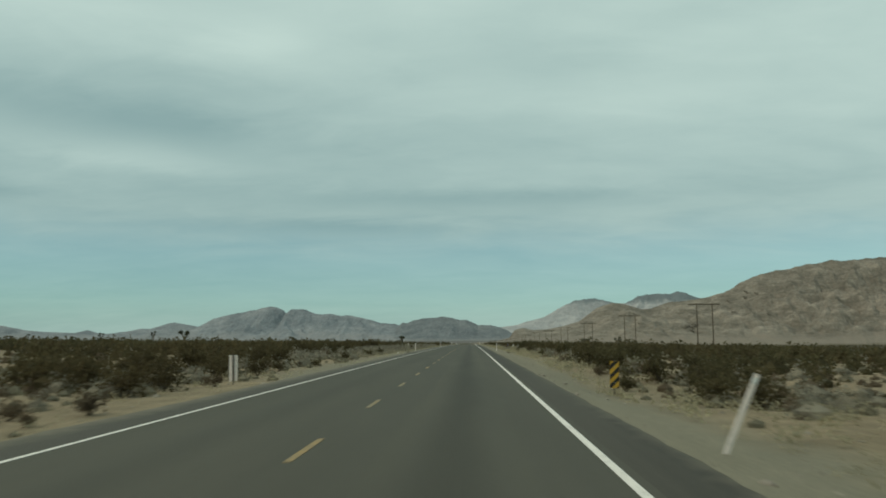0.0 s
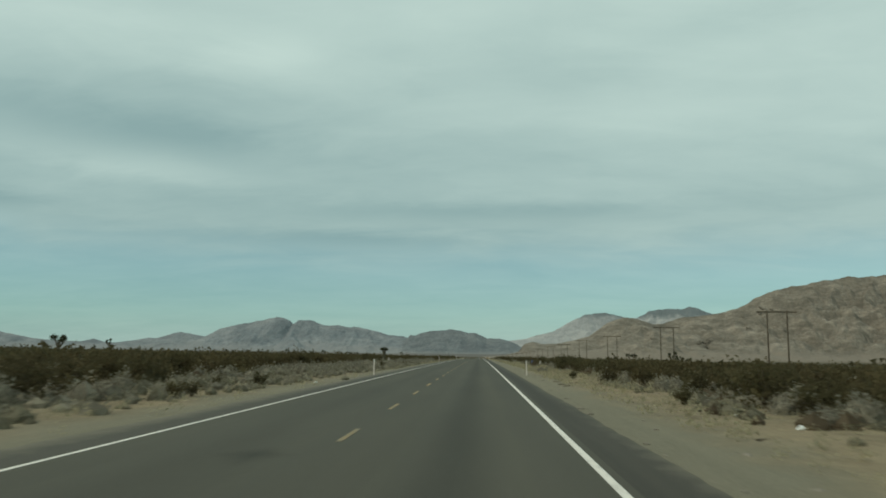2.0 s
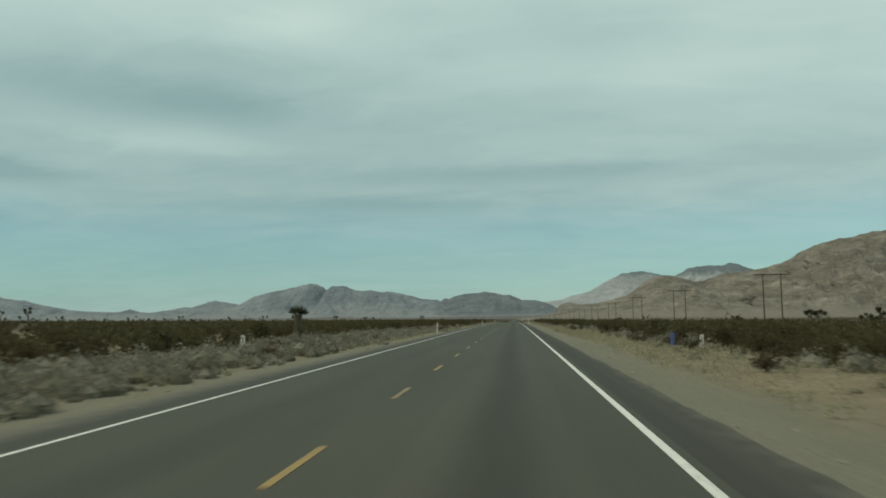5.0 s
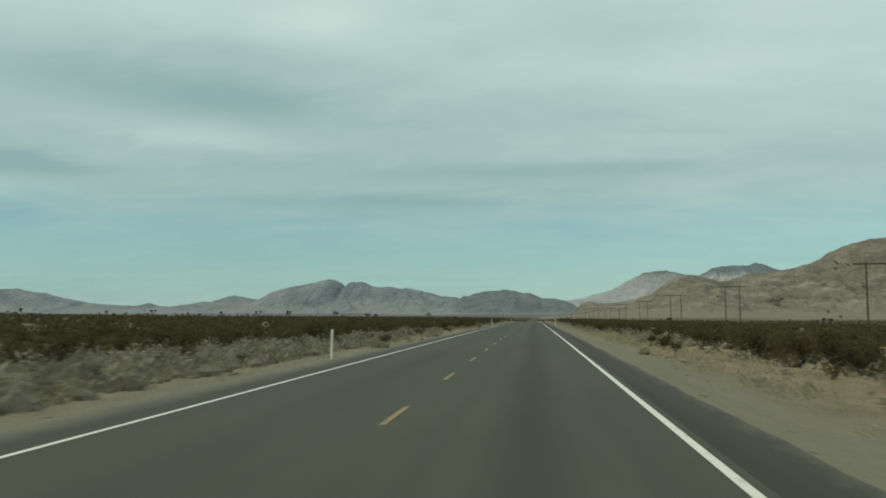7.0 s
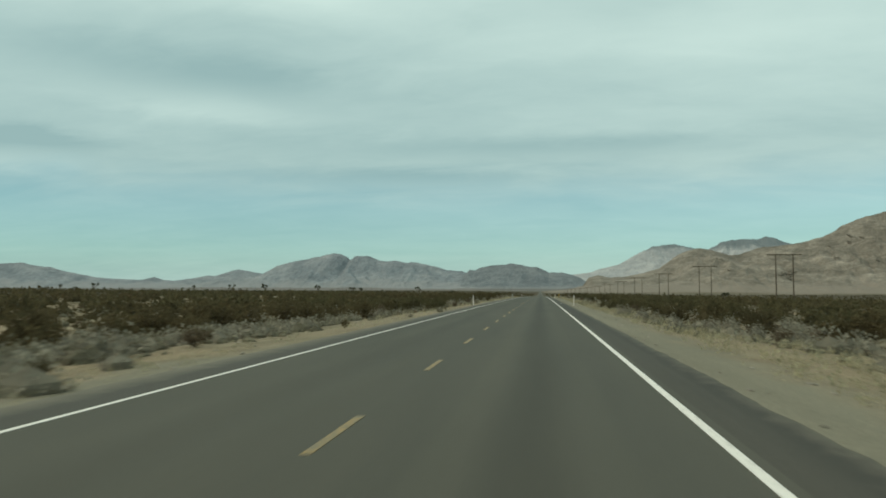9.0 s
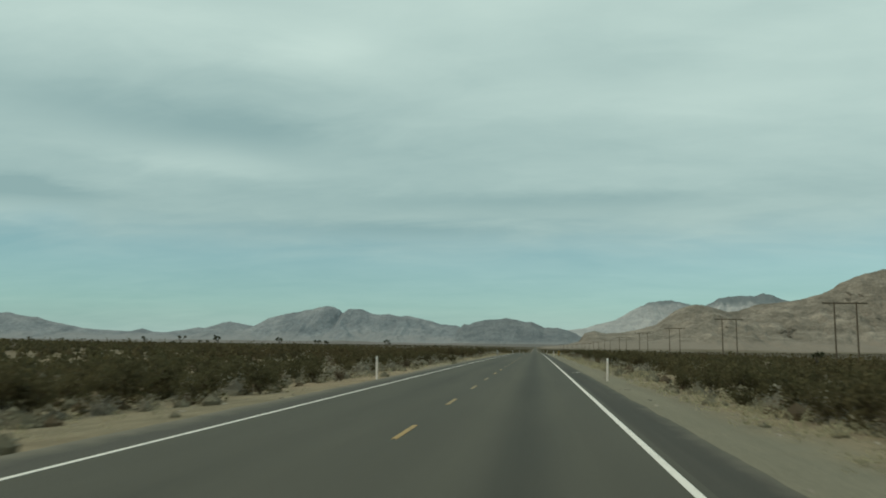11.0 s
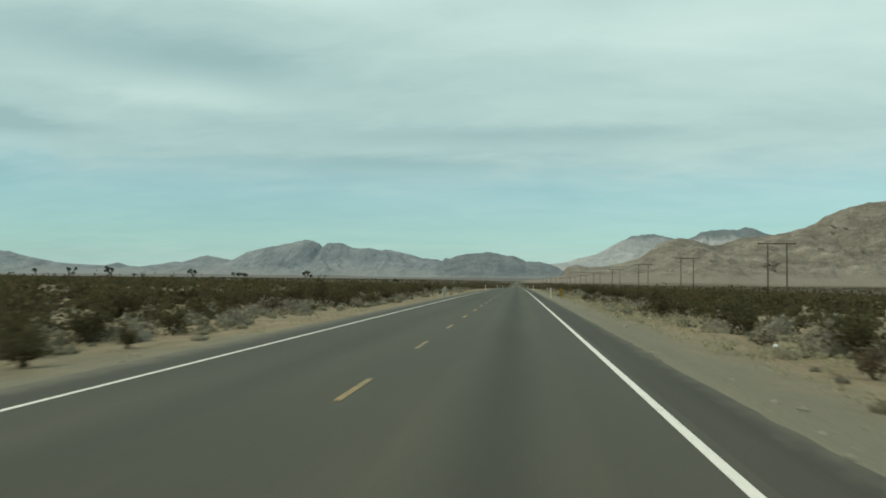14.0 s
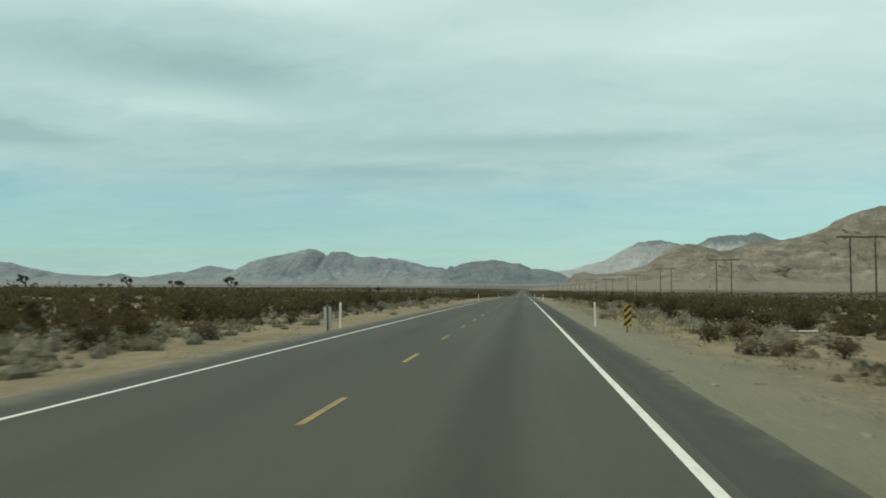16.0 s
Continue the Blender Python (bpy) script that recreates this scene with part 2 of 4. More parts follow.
def paint_material(name, c, worn, uneven=False):
    m = Mat(name, 0.6, spec=0.3)
    wear = m.noise(7, 6, 0.75)
    if uneven:  # some pieces are more worn than others
        wear = m.calc("SUBTRACT", wear, m.calc("MULTIPLY", m.node("ShaderNodeObjectInfo").outputs["Random"], 0.15))
    k = m.ramp(wear, (0.34, worn), (0.48, c))
    return m.color(m.mix(0.25, k, m.ramp(m.noise(90, 3), (0.3, (0.6, 0.6, 0.6)), (0.7, (1.1, 1.1, 1.1))), "MULTIPLY")).m


def plant_material(name, a, b, c, patch=0.35, thin=0.45, drift=False):
    m = Mat(name, 0.85, spec=0.15)
    isl = m.node("ShaderNodeNewGeometry").outputs["Random Per Island"]
    k = m.ramp(isl, (0.0, a), (0.55, b), (1.0, c))
    k = m.mix(0.7, k, m.ramp(m.noise(patch, 3, 0.6), (0.35, (0.72, 0.72, 0.70)), (0.66, (1.3, 1.25, 1.16))), "MULTIPLY")
    if drift:  # whole stretches are browner or greener than others
        k = m.mix(1.0, k, m.ramp(m.noise(0.022, 3, 0.5), (0.40, (1.06, 0.99, 0.94)), (0.60, (1.03, 1.07, 1.01))), "MULTIPLY")
    m.color(k)
    # thin leaves let light through
    leaf, blend = m.node("ShaderNodeBsdfTranslucent"), m.node("ShaderNodeMixShader")
    m.link(k, leaf.inputs["Color"])
    blend.inputs[0].default_value = thin
    m.link(m.bsdf.outputs[0], blend.inputs[1])
    m.link(leaf.outputs[0], blend.inputs[2])
    m.link(blend.outputs[0], m.nt.nodes["Material Output"].inputs["Surface"])
    return m.m


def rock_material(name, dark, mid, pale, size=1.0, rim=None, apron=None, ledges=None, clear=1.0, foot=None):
    """clear: contrast of the fine markings; below 1 it mutes them as haze would."""
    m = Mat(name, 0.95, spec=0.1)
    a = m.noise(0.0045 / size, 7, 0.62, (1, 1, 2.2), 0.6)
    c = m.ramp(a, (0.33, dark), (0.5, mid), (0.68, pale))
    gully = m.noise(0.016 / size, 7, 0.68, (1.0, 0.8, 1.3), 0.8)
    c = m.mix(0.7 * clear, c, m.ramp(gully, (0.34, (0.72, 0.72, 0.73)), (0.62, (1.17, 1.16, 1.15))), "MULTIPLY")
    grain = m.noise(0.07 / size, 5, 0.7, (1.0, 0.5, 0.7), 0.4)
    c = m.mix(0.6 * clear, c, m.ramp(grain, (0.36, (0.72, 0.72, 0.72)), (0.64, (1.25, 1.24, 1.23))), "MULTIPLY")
    if ledges:
        # dark ledges that break through the slopes above a certain height
        slab = m.noise(0.017, 4, 0.55, (0.8, 0.5, 2.6), 0.9)
        k = m.calc("MULTIPLY", m.calc("SUBTRACT", slab, 0.55), 14.0, True)
        k = m.calc("MULTIPLY", k, m.calc("MULTIPLY", m.calc("SUBTRACT", m.axis(2), ledges[0]), 0.02, True))
        c = m.mix(m.calc("MULTIPLY", k, 0.5), c, ledges[1])
    if apron:
        # washed-out sand and gravel fans along the foot
        level = m.calc("ADD", m.axis(2), m.calc("MULTIPLY", m.calc("SUBTRACT", m.noise(0.006, 5, 0.6), 0.5), apron[0] * 2.4))
        k = m.calc("MULTIPLY", m.calc("SUBTRACT", apron[0], level), 1.6 / apron[0], True)
        c = m.mix(m.calc("MULTIPLY", k, 0.85), c, apron[1])
    if foot:
        # the scrub of the plain climbs a little way up
        level = m.calc("ADD", m.axis(2), m.calc("MULTIPLY", m.calc("SUBTRACT", m.noise(0.011, 6, 0.65, (0.16, 0.8, 4.0)), 0.5), 44.0))
        k = m.calc("MULTIPLY", m.calc("SUBTRACT", foot[0], level), foot[2], True)
        c = m.mix(m.calc("MULTIPLY", k, 0.85), c, foot[1])
    if rim:
        # a band of darker rock above a certain height
        level = m.calc("ADD", m.axis(2), m.calc("MULTIPLY", m.noise(0.012, 6, 0.7), 110.0))
        k = m.calc("MULTIPLY", m.calc("SUBTRACT", level, rim[0] + 55.0), 0.03, True)
        c = m.mix(k, c, rim[1])
    return m.color(c).bump(m.calc("ADD", gully, a), 0.3, 14.0 * size).m


M_SAND = sand_material()
M_ROAD = asphalt_material("worn_asphalt", (0.054, 0.050, 0.039), (0.102, 0.094, 0.074))
M_SHOULDER = asphalt_material("dark_asphalt", (0.040, 0.0365, 0.030), (0.072, 0.065, 0.053), False)
M_WHITE = paint_material("white_road_paint", (0.80, 0.735, 0.665), (0.46, 0.42, 0.37))
M_YELLOW = paint_material("yellow_road_paint", (0.375, 0.232, 0.072), (0.185, 0.150, 0.088), True)
M_CREOSOTE = plant_material("creosote_leaves", (0.080, 0.068, 0.038), (0.094, 0.080, 0.045), (0.116, 0.099, 0.056), drift=True)
M_STEM = plant_material("dry_stems", (0.10, 0.085, 0.062), (0.15, 0.125, 0.09), (0.21, 0.18, 0.13))
M_BURSAGE = plant_material("grey_shrub_twigs", (0.190, 0.173, 0.135), (0.270, 0.246, 0.195), (0.370, 0.340, 0.274), 1.1)
M_DRY = plant_material("reddish_dry_twigs", (0.11, 0.085, 0.058), (0.14, 0.108, 0.074), (0.175, 0.138, 0.095))
M_LOW = plant_material("olive_grey_twigs", (0.15, 0.137, 0.098), (0.205, 0.188, 0.138), (0.28, 0.255, 0.19), 0.8)
M_GRASS = plant_material("straw_grass", (0.30, 0.266, 0.174), (0.375, 0.335, 0.226), (0.46, 0.415, 0.29))
M_JOSHUA = plant_material("joshua_leaves", (0.045, 0.052, 0.030), (0.075, 0.08, 0.045), (0.12, 0.115, 0.07))
M_BARK = plant_material("joshua_bark", (0.10, 0.085, 0.065), (0.13, 0.11, 0.085), (0.16, 0.14, 0.11), 0.35, 0.0)
M_POLE = plant_material("weathered_pole_wood", (0.085, 0.065, 0.05), (0.10, 0.08, 0.06), (0.12, 0.095, 0.07), 1.2, 0.0)
M_POST = paint_material("white_plastic", (0.78, 0.69, 0.63), (0.58, 0.52, 0.47))
M_STEEL = paint_material("galvanised_sheet", (0.46, 0.46, 0.44), (0.36, 0.35, 0.33))
M_RUST = paint_material("brown_steel_post", (0.11, 0.09, 0.07), (0.07, 0.055, 0.045))
M_SIGN_YELLOW = paint_material("yellow_sheeting", (0.52, 0.305, 0.035), (0.40, 0.24, 0.045))
M_SIGN_BLACK = paint_material("black_sheeting", (0.018, 0.018, 0.018), (0.03, 0.03, 0.028))
M_REFLECTOR = Mat("white_reflector", 0.25, spec=0.6).color((0.75, 0.76, 0.74)).m
M_DEADWOOD = plant_material("dead_wood", (0.06, 0.05, 0.04), (0.075, 0.062, 0.048), (0.09, 0.075, 0.06), 1.5, 0.0)
M_LITTER = Mat("white_plastic_litter", 0.5).color((0.8, 0.8, 0.78)).m
M_STONE = rock_material("roadside_stone", (0.16, 0.14, 0.11), (0.26, 0.23, 0.19), (0.36, 0.32, 0.26), 0.004)
# distance haze is painted into these two ranges as bluish base colours
M_HAZED_GREY = rock_material("hazed_grey_range", (0.166, 0.184, 0.199), (0.206, 0.222, 0.236), (0.262, 0.272, 0.279), 0.9, apron=(62.0, (0.250, 0.249, 0.250)), clear=0.85, foot=(11.0, (0.170, 0.152, 0.138), 0.23))
M_HAZED_DARK = rock_material("hazed_dark_range", (0.140, 0.154, 0.165), (0.166, 0.180, 0.190), (0.196, 0.207, 0.212), 0.9, apron=(22.0, (0.222, 0.222, 0.222)), clear=0.85, foot=(9.0, (0.150, 0.142, 0.132), 0.23))
M_OUTCROP = rock_material("dark_brown_outcrop", (0.10, 0.087, 0.070), (0.150, 0.130, 0.106), (0.21, 0.182, 0.148), 0.06)
# haze painted in here too: bluish darker tones, muted markings
M_HAZED_PALE = rock_material("hazed_pale_banded_range", (0.265, 0.274, 0.280), (0.345, 0.345, 0.343), (0.43, 0.418, 0.408), 1.0, (222.0, (0.168, 0.187, 0.196)), clear=0.6)
M_ROCK_TAN = rock_material("tan_desert_hills", (0.138, 0.121, 0.098), (0.196, 0.170, 0.138), (0.290, 0.250, 0.205), 0.55, apron=(26.0, (0.225, 0.190, 0.155)), ledges=(38.0, (0.112, 0.098, 0.080)), clear=1.05, foot=(-5.0, (0.112, 0.096, 0.066), 0.09))


# ---- mesh helpers ----
def mesh_from(name, verts, faces, material, smooth=False):
    me = bpy.data.meshes.new(name)
    me.from_pydata(verts, [], faces)
    me.materials.append(material)
    if smooth:
        me.shade_smooth()
    me.update()
    return me


def part(name, bm, material, parent=None, label=""):
    """Link a bmesh as one mesh object under a thing or part."""
    me = bpy.data.meshes.new(name)
    bm.to_mesh(me)
    bm.free()
    me.materials.append(material)
    ob = new(name, me)
    ob.parent = parent
    return tagged(ob, label)


def mesh_part(name, me, parent=None, label=""):
    ob = new(name, me)
    ob.parent = parent
    return tagged(ob, label)


def box(bm, size, at, bevel=0.0):
    """Add a box of that size, centred at a place, to bm, with its edges bevelled."""
    made = bmesh.ops.create_cube(bm, size=1.0, matrix=Matrix.Translation(at) @ Matrix.Diagonal((*size, 1)))
    if bevel:
        edges = list({e for v in made["verts"] for e in v.link_edges})
        bmesh.ops.bevel(bm, geom=edges, offset=bevel, segments=2, affect="EDGES")
    return bm


def tube(bm, a, b, r0, r1, sides=8):
    """Add a tapered round bar from a to b to bm."""
    a, b = Vector(a), Vector(b)
    m = Matrix.Translation((a + b) / 2) @ (b - a).to_track_quat("Z", "Y").to_matrix().to_4x4()
    bmesh.ops.create_cone(bm, cap_ends=True, segments=sides, radius1=r0, radius2=r1, depth=(b - a).length, matrix=m)
    return bm


# ---- ground ----
def ground_height(x, y):
    """Height of the desert floor: a verge that falls from the road, then low swells; it follows the road's crown."""
    x, y = np.asarray(x, float), np.asarray(y, float)
    off = np.abs(x)
    fall = -0.06 - 0.14 * np.clip((off - 4.4) / 3.5, 0, 1) - 0.25 * np.clip((off - 8.5) / 6, 0, 1)
    swell = 0.10 * np.sin(x * 0.31 + 1.3 * np.sin(y * 0.083)) * np.sin(y * 0.23 + 0.7) + 0.07 * np.sin(x * 0.9 + y * 0.41) * np.sin(y * 0.77 - x * 0.2)
    wide = 0.25 * np.sin(x * 0.021 + 2) * np.sin(y * 0.017)
    fall = fall - 0.014 * np.sign(x) * np.clip(off - 8, 0, 420)  # the plain falls gently from left to right
    dip = -0.38 * np.exp(-(((y - 26.4) / 9) ** 2)) * np.clip((x - 5.0) / 1.6, 0, 1) * np.clip((17 - x) / 6, 0, 1)  # a washed-out hollow at the first culvert
    return road_height(y) + fall + dip + (swell + wide) * np.clip((off - 5.5) / 5, 0, 1) * np.clip((900 - off) / 600, 0, 1) * np.clip((2500 - y) / 1500, 0, 1)


def make_ground():
    far = lambda a, b, n: a + (b - a) * (np.linspace(0, 1, n) ** 2.2)  # noqa: E731
    right = np.concatenate([np.arange(0, 4.0, 2.0), np.arange(4.0, 30, 0.8), np.arange(30, 90, 3), far(90, 4950, 26)])
    xs = np.concatenate([-right[:0:-1], right])
    ys = np.concatenate([-far(30, 2500, 14)[::-1], np.arange(-29, 440, 1.2), np.arange(440, 700, 4), far(700, 4985, 30)])
    gx, gy = np.meshgrid(xs, ys)
    gz = ground_height(gx, gy)
    verts = np.stack([gx.ravel(), gy.ravel(), gz.ravel()], 1)
    nx, ny = len(xs), len(ys)
    i = (np.arange(ny - 1)[:, None] * nx + np.arange(nx - 1)[None]).ravel()
    faces = np.stack([i, i + 1, i + nx + 1, i + nx], 1)
    ob = new("ground", mesh_from("ground", verts.tolist(), faces.tolist(), M_SAND, True))
    return tagged(ob, "sandy tan desert floor with gravel verges", "ground", kind="structure")


make_ground()


def strip(name, x0, x1, y0, y1, top, material, parent=None, thick=0.05, step=20.0, ragged=0.0):
    """A flat slab along the road with real edges; ragged: how far its outer edges wander."""
    ys = np.arange(y0, y1 + step, step)
    verts, faces = [], []
    for k, (y, rise) in enumerate(zip(ys, road_height(ys))):
        wa, wb = (ragged * noise.noise((7.3, y * 0.37, s * 9.1)) + 0.8 * ragged * noise.noise((1.3, y * 1.7, s * 4.1)) for s in (1, 2))
        wa, wb = (wa, 0.0) if x0 < 0 else (0.0, wb)
        verts += [(x0 + wa, y, top + rise - thick), (x0 + wa, y, top + rise), (x1 + wb, y, top + rise), (x1 + wb, y, top + rise - thick)]
        if k:
            a, b = 4 * (k - 1), 4 * k
            faces += [(a + j, a + j + 1, b + j + 1, b + j) for j in range(3)]
    faces += [(0, 3, 2, 1), tuple(4 * (len(ys) - 1) + j for j in range(4))]
    ob = new(name, mesh_from(name, verts, faces, material))
    ob.parent = parent
    return ob


road = tagged(strip("road", -3.75, 3.78, -900, 4900, 0.0, M_ROAD, thick=0.12, step=10), "straight worn grey asphalt two-lane road", "road", kind="structure")
for x0, x1, seed in ((-4.8, -3.75, 0), (3.78, 4.7, 1)):
    strip("shoulder", x0, x1, -60, 900, -0.012, M_SHOULDER, road, 0.1, 0.5, 0.07)
    strip("shoulder", x0, x1, 901.5, 4900, -0.012, M_SHOULDER, road, 0.1, 10)
for x, half in ((-3.6, 0.042), (3.6, 0.054)):
    tagged(strip("edge_line", x - half, x + half, -900, 4900, 0.006, M_WHITE, road, 0.005, 10), "solid white painted edge line")


def make_dashes():
    """Broken yellow centre line: 2.13 m dashes every 7.315 m."""
    me = None
    first, period, x = 2.585, 7.315, -0.19
    bm = bmesh.new()
    box(bm, (0.10, 2.13, 0.005), (0, 0, 0.0035), 0.001)
    me = bpy.data.meshes.new("centre_dash")
    bm.to_mesh(me)
    bm.free()
    me.materials.append(M_YELLOW)
    for k in range(-2, 150):
        ob = new("centre_dash", me)
        y = first + k * period
        ob.parent, ob.location = road, (x, y, float(road_height(y)))
        ob.rotation_euler = (float(road_height(y + 1.0) - road_height(y - 1.0)) / 2.0, 0, 0)


make_dashes()

for y0, turn in ((306.15, 3.0), (306.35, -12.0)):
    mark = part("paint_mark", box(bmesh.new(), (0.42, 0.035, 0.004), (0, 0, 0), 0.001), M_WHITE, road, "thin white paint mark on the shoulder")
    mark.matrix_basis = pose(4.3, y0, float(road_height(y0)) - 0.008, float(road_height(y0 + 1.0) - road_height(y0)) * 57.3, 0, turn)


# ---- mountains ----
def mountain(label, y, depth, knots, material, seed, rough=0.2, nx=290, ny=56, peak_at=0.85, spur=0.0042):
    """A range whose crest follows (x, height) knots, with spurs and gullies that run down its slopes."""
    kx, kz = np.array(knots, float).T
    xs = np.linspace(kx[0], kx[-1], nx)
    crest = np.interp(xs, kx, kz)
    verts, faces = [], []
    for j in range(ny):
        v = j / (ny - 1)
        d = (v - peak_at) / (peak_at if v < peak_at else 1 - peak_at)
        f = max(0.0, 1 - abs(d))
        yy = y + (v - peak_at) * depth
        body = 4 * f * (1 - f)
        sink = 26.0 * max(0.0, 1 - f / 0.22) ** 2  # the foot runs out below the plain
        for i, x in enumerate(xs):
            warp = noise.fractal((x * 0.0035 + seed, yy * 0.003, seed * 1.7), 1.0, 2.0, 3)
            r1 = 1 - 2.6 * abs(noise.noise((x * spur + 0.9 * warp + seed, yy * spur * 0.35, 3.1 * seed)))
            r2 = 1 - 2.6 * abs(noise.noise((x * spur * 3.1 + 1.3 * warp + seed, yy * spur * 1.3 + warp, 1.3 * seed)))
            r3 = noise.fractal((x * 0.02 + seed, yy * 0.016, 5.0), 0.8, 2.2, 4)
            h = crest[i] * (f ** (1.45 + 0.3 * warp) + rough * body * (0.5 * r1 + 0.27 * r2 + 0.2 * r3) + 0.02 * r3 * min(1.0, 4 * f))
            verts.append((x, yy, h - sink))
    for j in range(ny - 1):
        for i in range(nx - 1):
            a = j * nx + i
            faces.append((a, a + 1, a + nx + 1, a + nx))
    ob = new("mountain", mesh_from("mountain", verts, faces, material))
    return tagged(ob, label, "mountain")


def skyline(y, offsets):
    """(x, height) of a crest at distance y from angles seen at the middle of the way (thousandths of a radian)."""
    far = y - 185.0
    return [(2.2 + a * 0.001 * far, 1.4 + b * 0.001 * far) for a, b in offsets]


mountain("low hazy blue-grey desert ridge far across the plain", 4650, 600, skyline(4650, [(-972, 15), (-853, 24), (-784, 34), (-742, 37), (-704, 37), (-687, 33), (-666, 31), (-649, 26), (-632, 23), (-600, 17), (-575, 15), (-534, 13), (-516, 17), (-502, 13), (-474, 11), (-435, 3), (-400, -10)]), M_HAZED_GREY, 2.0, 0.13)
mountain("grey rocky mountain with a double summit", 4830, 700, skyline(4830, [(-525, 5), (-494, 11), (-462, 15), (-439, 19), (-430, 18), (-404, 26), (-396, 27), (-364, 21), (-344, 32), (-324, 37), (-301, 41), (-278, 46), (-268, 48), (-259, 47), (-250, 43), (-246, 39), (-239, 44), (-230, 45), (-220, 44), (-212, 40), (-202, 37), (-187, 38), (-172, 35), (-165, 36), (-148, 33), (-130, 29), (-118, 25), (-101, 24), (-66, 14), (-16, 4)]), M_HAZED_GREY, 5.0, 0.16, 420)
mountain("dark hazy hill at the end of the road", 4740, 560, skyline(4740, [(-185, -12), (-146, 0), (-121, 6), (-98, 18), (-90, 26), (-84, 25), (-77, 28), (-64, 31), (-38, 33), (-26, 32), (-14, 29), (-4, 29), (10, 22), (26, 22), (38, 19), (57, 12), (71, 5), (89, -2), (118, -12)]), M_HAZED_DARK, 8.0, 0.15)
mountain("pale banded mountain with dark rim rock", 4890, 600, skyline(4890, [(9, 4), (29, 17), (40, 19), (62, 22), (76, 27), (94, 31), (104, 36), (115, 43), (127, 49), (139, 55), (162, 57), (171, 56), (191, 51), (205, 50), (214, 55), (223, 61), (241, 63), (266, 63), (273, 66), (283, 64), (300, 57), (334, 49), (405, 37)]), M_HAZED_PALE, 11.0, 0.15)
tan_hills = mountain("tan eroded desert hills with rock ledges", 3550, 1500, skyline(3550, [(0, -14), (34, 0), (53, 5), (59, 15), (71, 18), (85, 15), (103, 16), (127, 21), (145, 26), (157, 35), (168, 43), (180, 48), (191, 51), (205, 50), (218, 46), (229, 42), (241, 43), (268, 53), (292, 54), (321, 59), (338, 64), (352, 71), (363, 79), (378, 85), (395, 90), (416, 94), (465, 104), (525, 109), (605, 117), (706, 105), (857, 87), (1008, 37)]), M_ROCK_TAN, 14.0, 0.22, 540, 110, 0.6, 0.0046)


def rng(seed):
    return np.random.default_rng(seed)


def outcrop(hill, a, b, size, seed, lean=0.0):
    """A loose band of dark rock lumps set into a hill's slope, round the line at these angles from the middle of the way."""
    tree = BVHTree.FromPolygons([v.co for v in hill.data.vertices], [p.vertices for p in hill.data.polygons])
    r = rng(int(seed * 10))
    bm = bmesh.new()
    for k in range(14):
        along, over = size * r.uniform(-0.25, 0.25), size * r.normal(0, 0.075)
        c, d = math.cos(radians(lean)), math.sin(radians(lean))
        way = Vector(((a + along * c - over * d) * 0.001, 1, (b - along * d + over * c) * 0.001))
        at = tree.ray_cast(Vector((2.2, 185, 1.4)), way.normalized())[0]
        if at is None:
            continue
        before = len(bm.verts)
        bmesh.ops.create_icosphere(bm, subdivisions=2, radius=size * r.uniform(0.15, 0.32))
        for v in list(bm.verts)[before:]:
            v.co *= 1 + 0.5 * noise.noise(v.co * 0.4 + Vector((seed, k, 0)))
            v.co = Vector((v.co.x * 1.3, v.co.y, v.co.z * 0.75)) + at
    return part("outcrop", bm, M_OUTCROP, hill, "dark rock outcrop")


for a, b, size, lean in ((296, 17, 34, 0), (370, 64, 15, 32), (383, 63, 9, 20), (368, 57, 12, 15), (346, 52, 12, 40), (353, 38, 10, 0), (399, 35, 9, 10), (229, 23, 9, 0)):
    outcrop(tan_hills, a, b, size, a * 0.1, lean)


# ---- plants ----
def leaf_triangles(centres, size, r):
    """One randomly turned triangle at each centre."""
    n = len(centres)
    a, b = r.normal(size=(n, 3)), r.normal(size=(n, 3))
    a /= np.linalg.norm(a, axis=1)[:, None]
    b -= (a * b).sum(1)[:, None] * a
    b /= np.linalg.norm(b, axis=1)[:, None]
    s = size * r.uniform(0.55, 1.35, (n, 1))
    return np.stack([centres - a * s, centres + a * s * 0.6 + b * s * 0.75, centres + a * s * 0.6 - b * s * 0.75], 1)


def bush_points(n, r, tufts, open_vase=0.5):
    """Leaf places of an uneven shrub about 1 m wide and 0.75 m high: tufts at the ends of fanned-out branches."""
    ang = r.uniform(0, 2 * np.pi, tufts)
    lean = np.sqrt(r.uniform(0.0, 1, tufts))
    length = r.uniform(0.55, 1.0, tufts)
    tip = np.stack([np.cos(ang) * lean * 0.5 * length, np.sin(ang) * lean * 0.5 * length, (0.75 - open_vase * 0.35 * lean**2) * length], 1)
    k = r.integers(0, tufts, n)
    along = r.uniform(0.25, 1.05, n) ** 0.6
    pts = tip[k] * along[:, None] + r.normal(size=(n, 3)) * 0.062
    pts[:, 2] = np.abs(pts[:, 2])
    return pts, tip


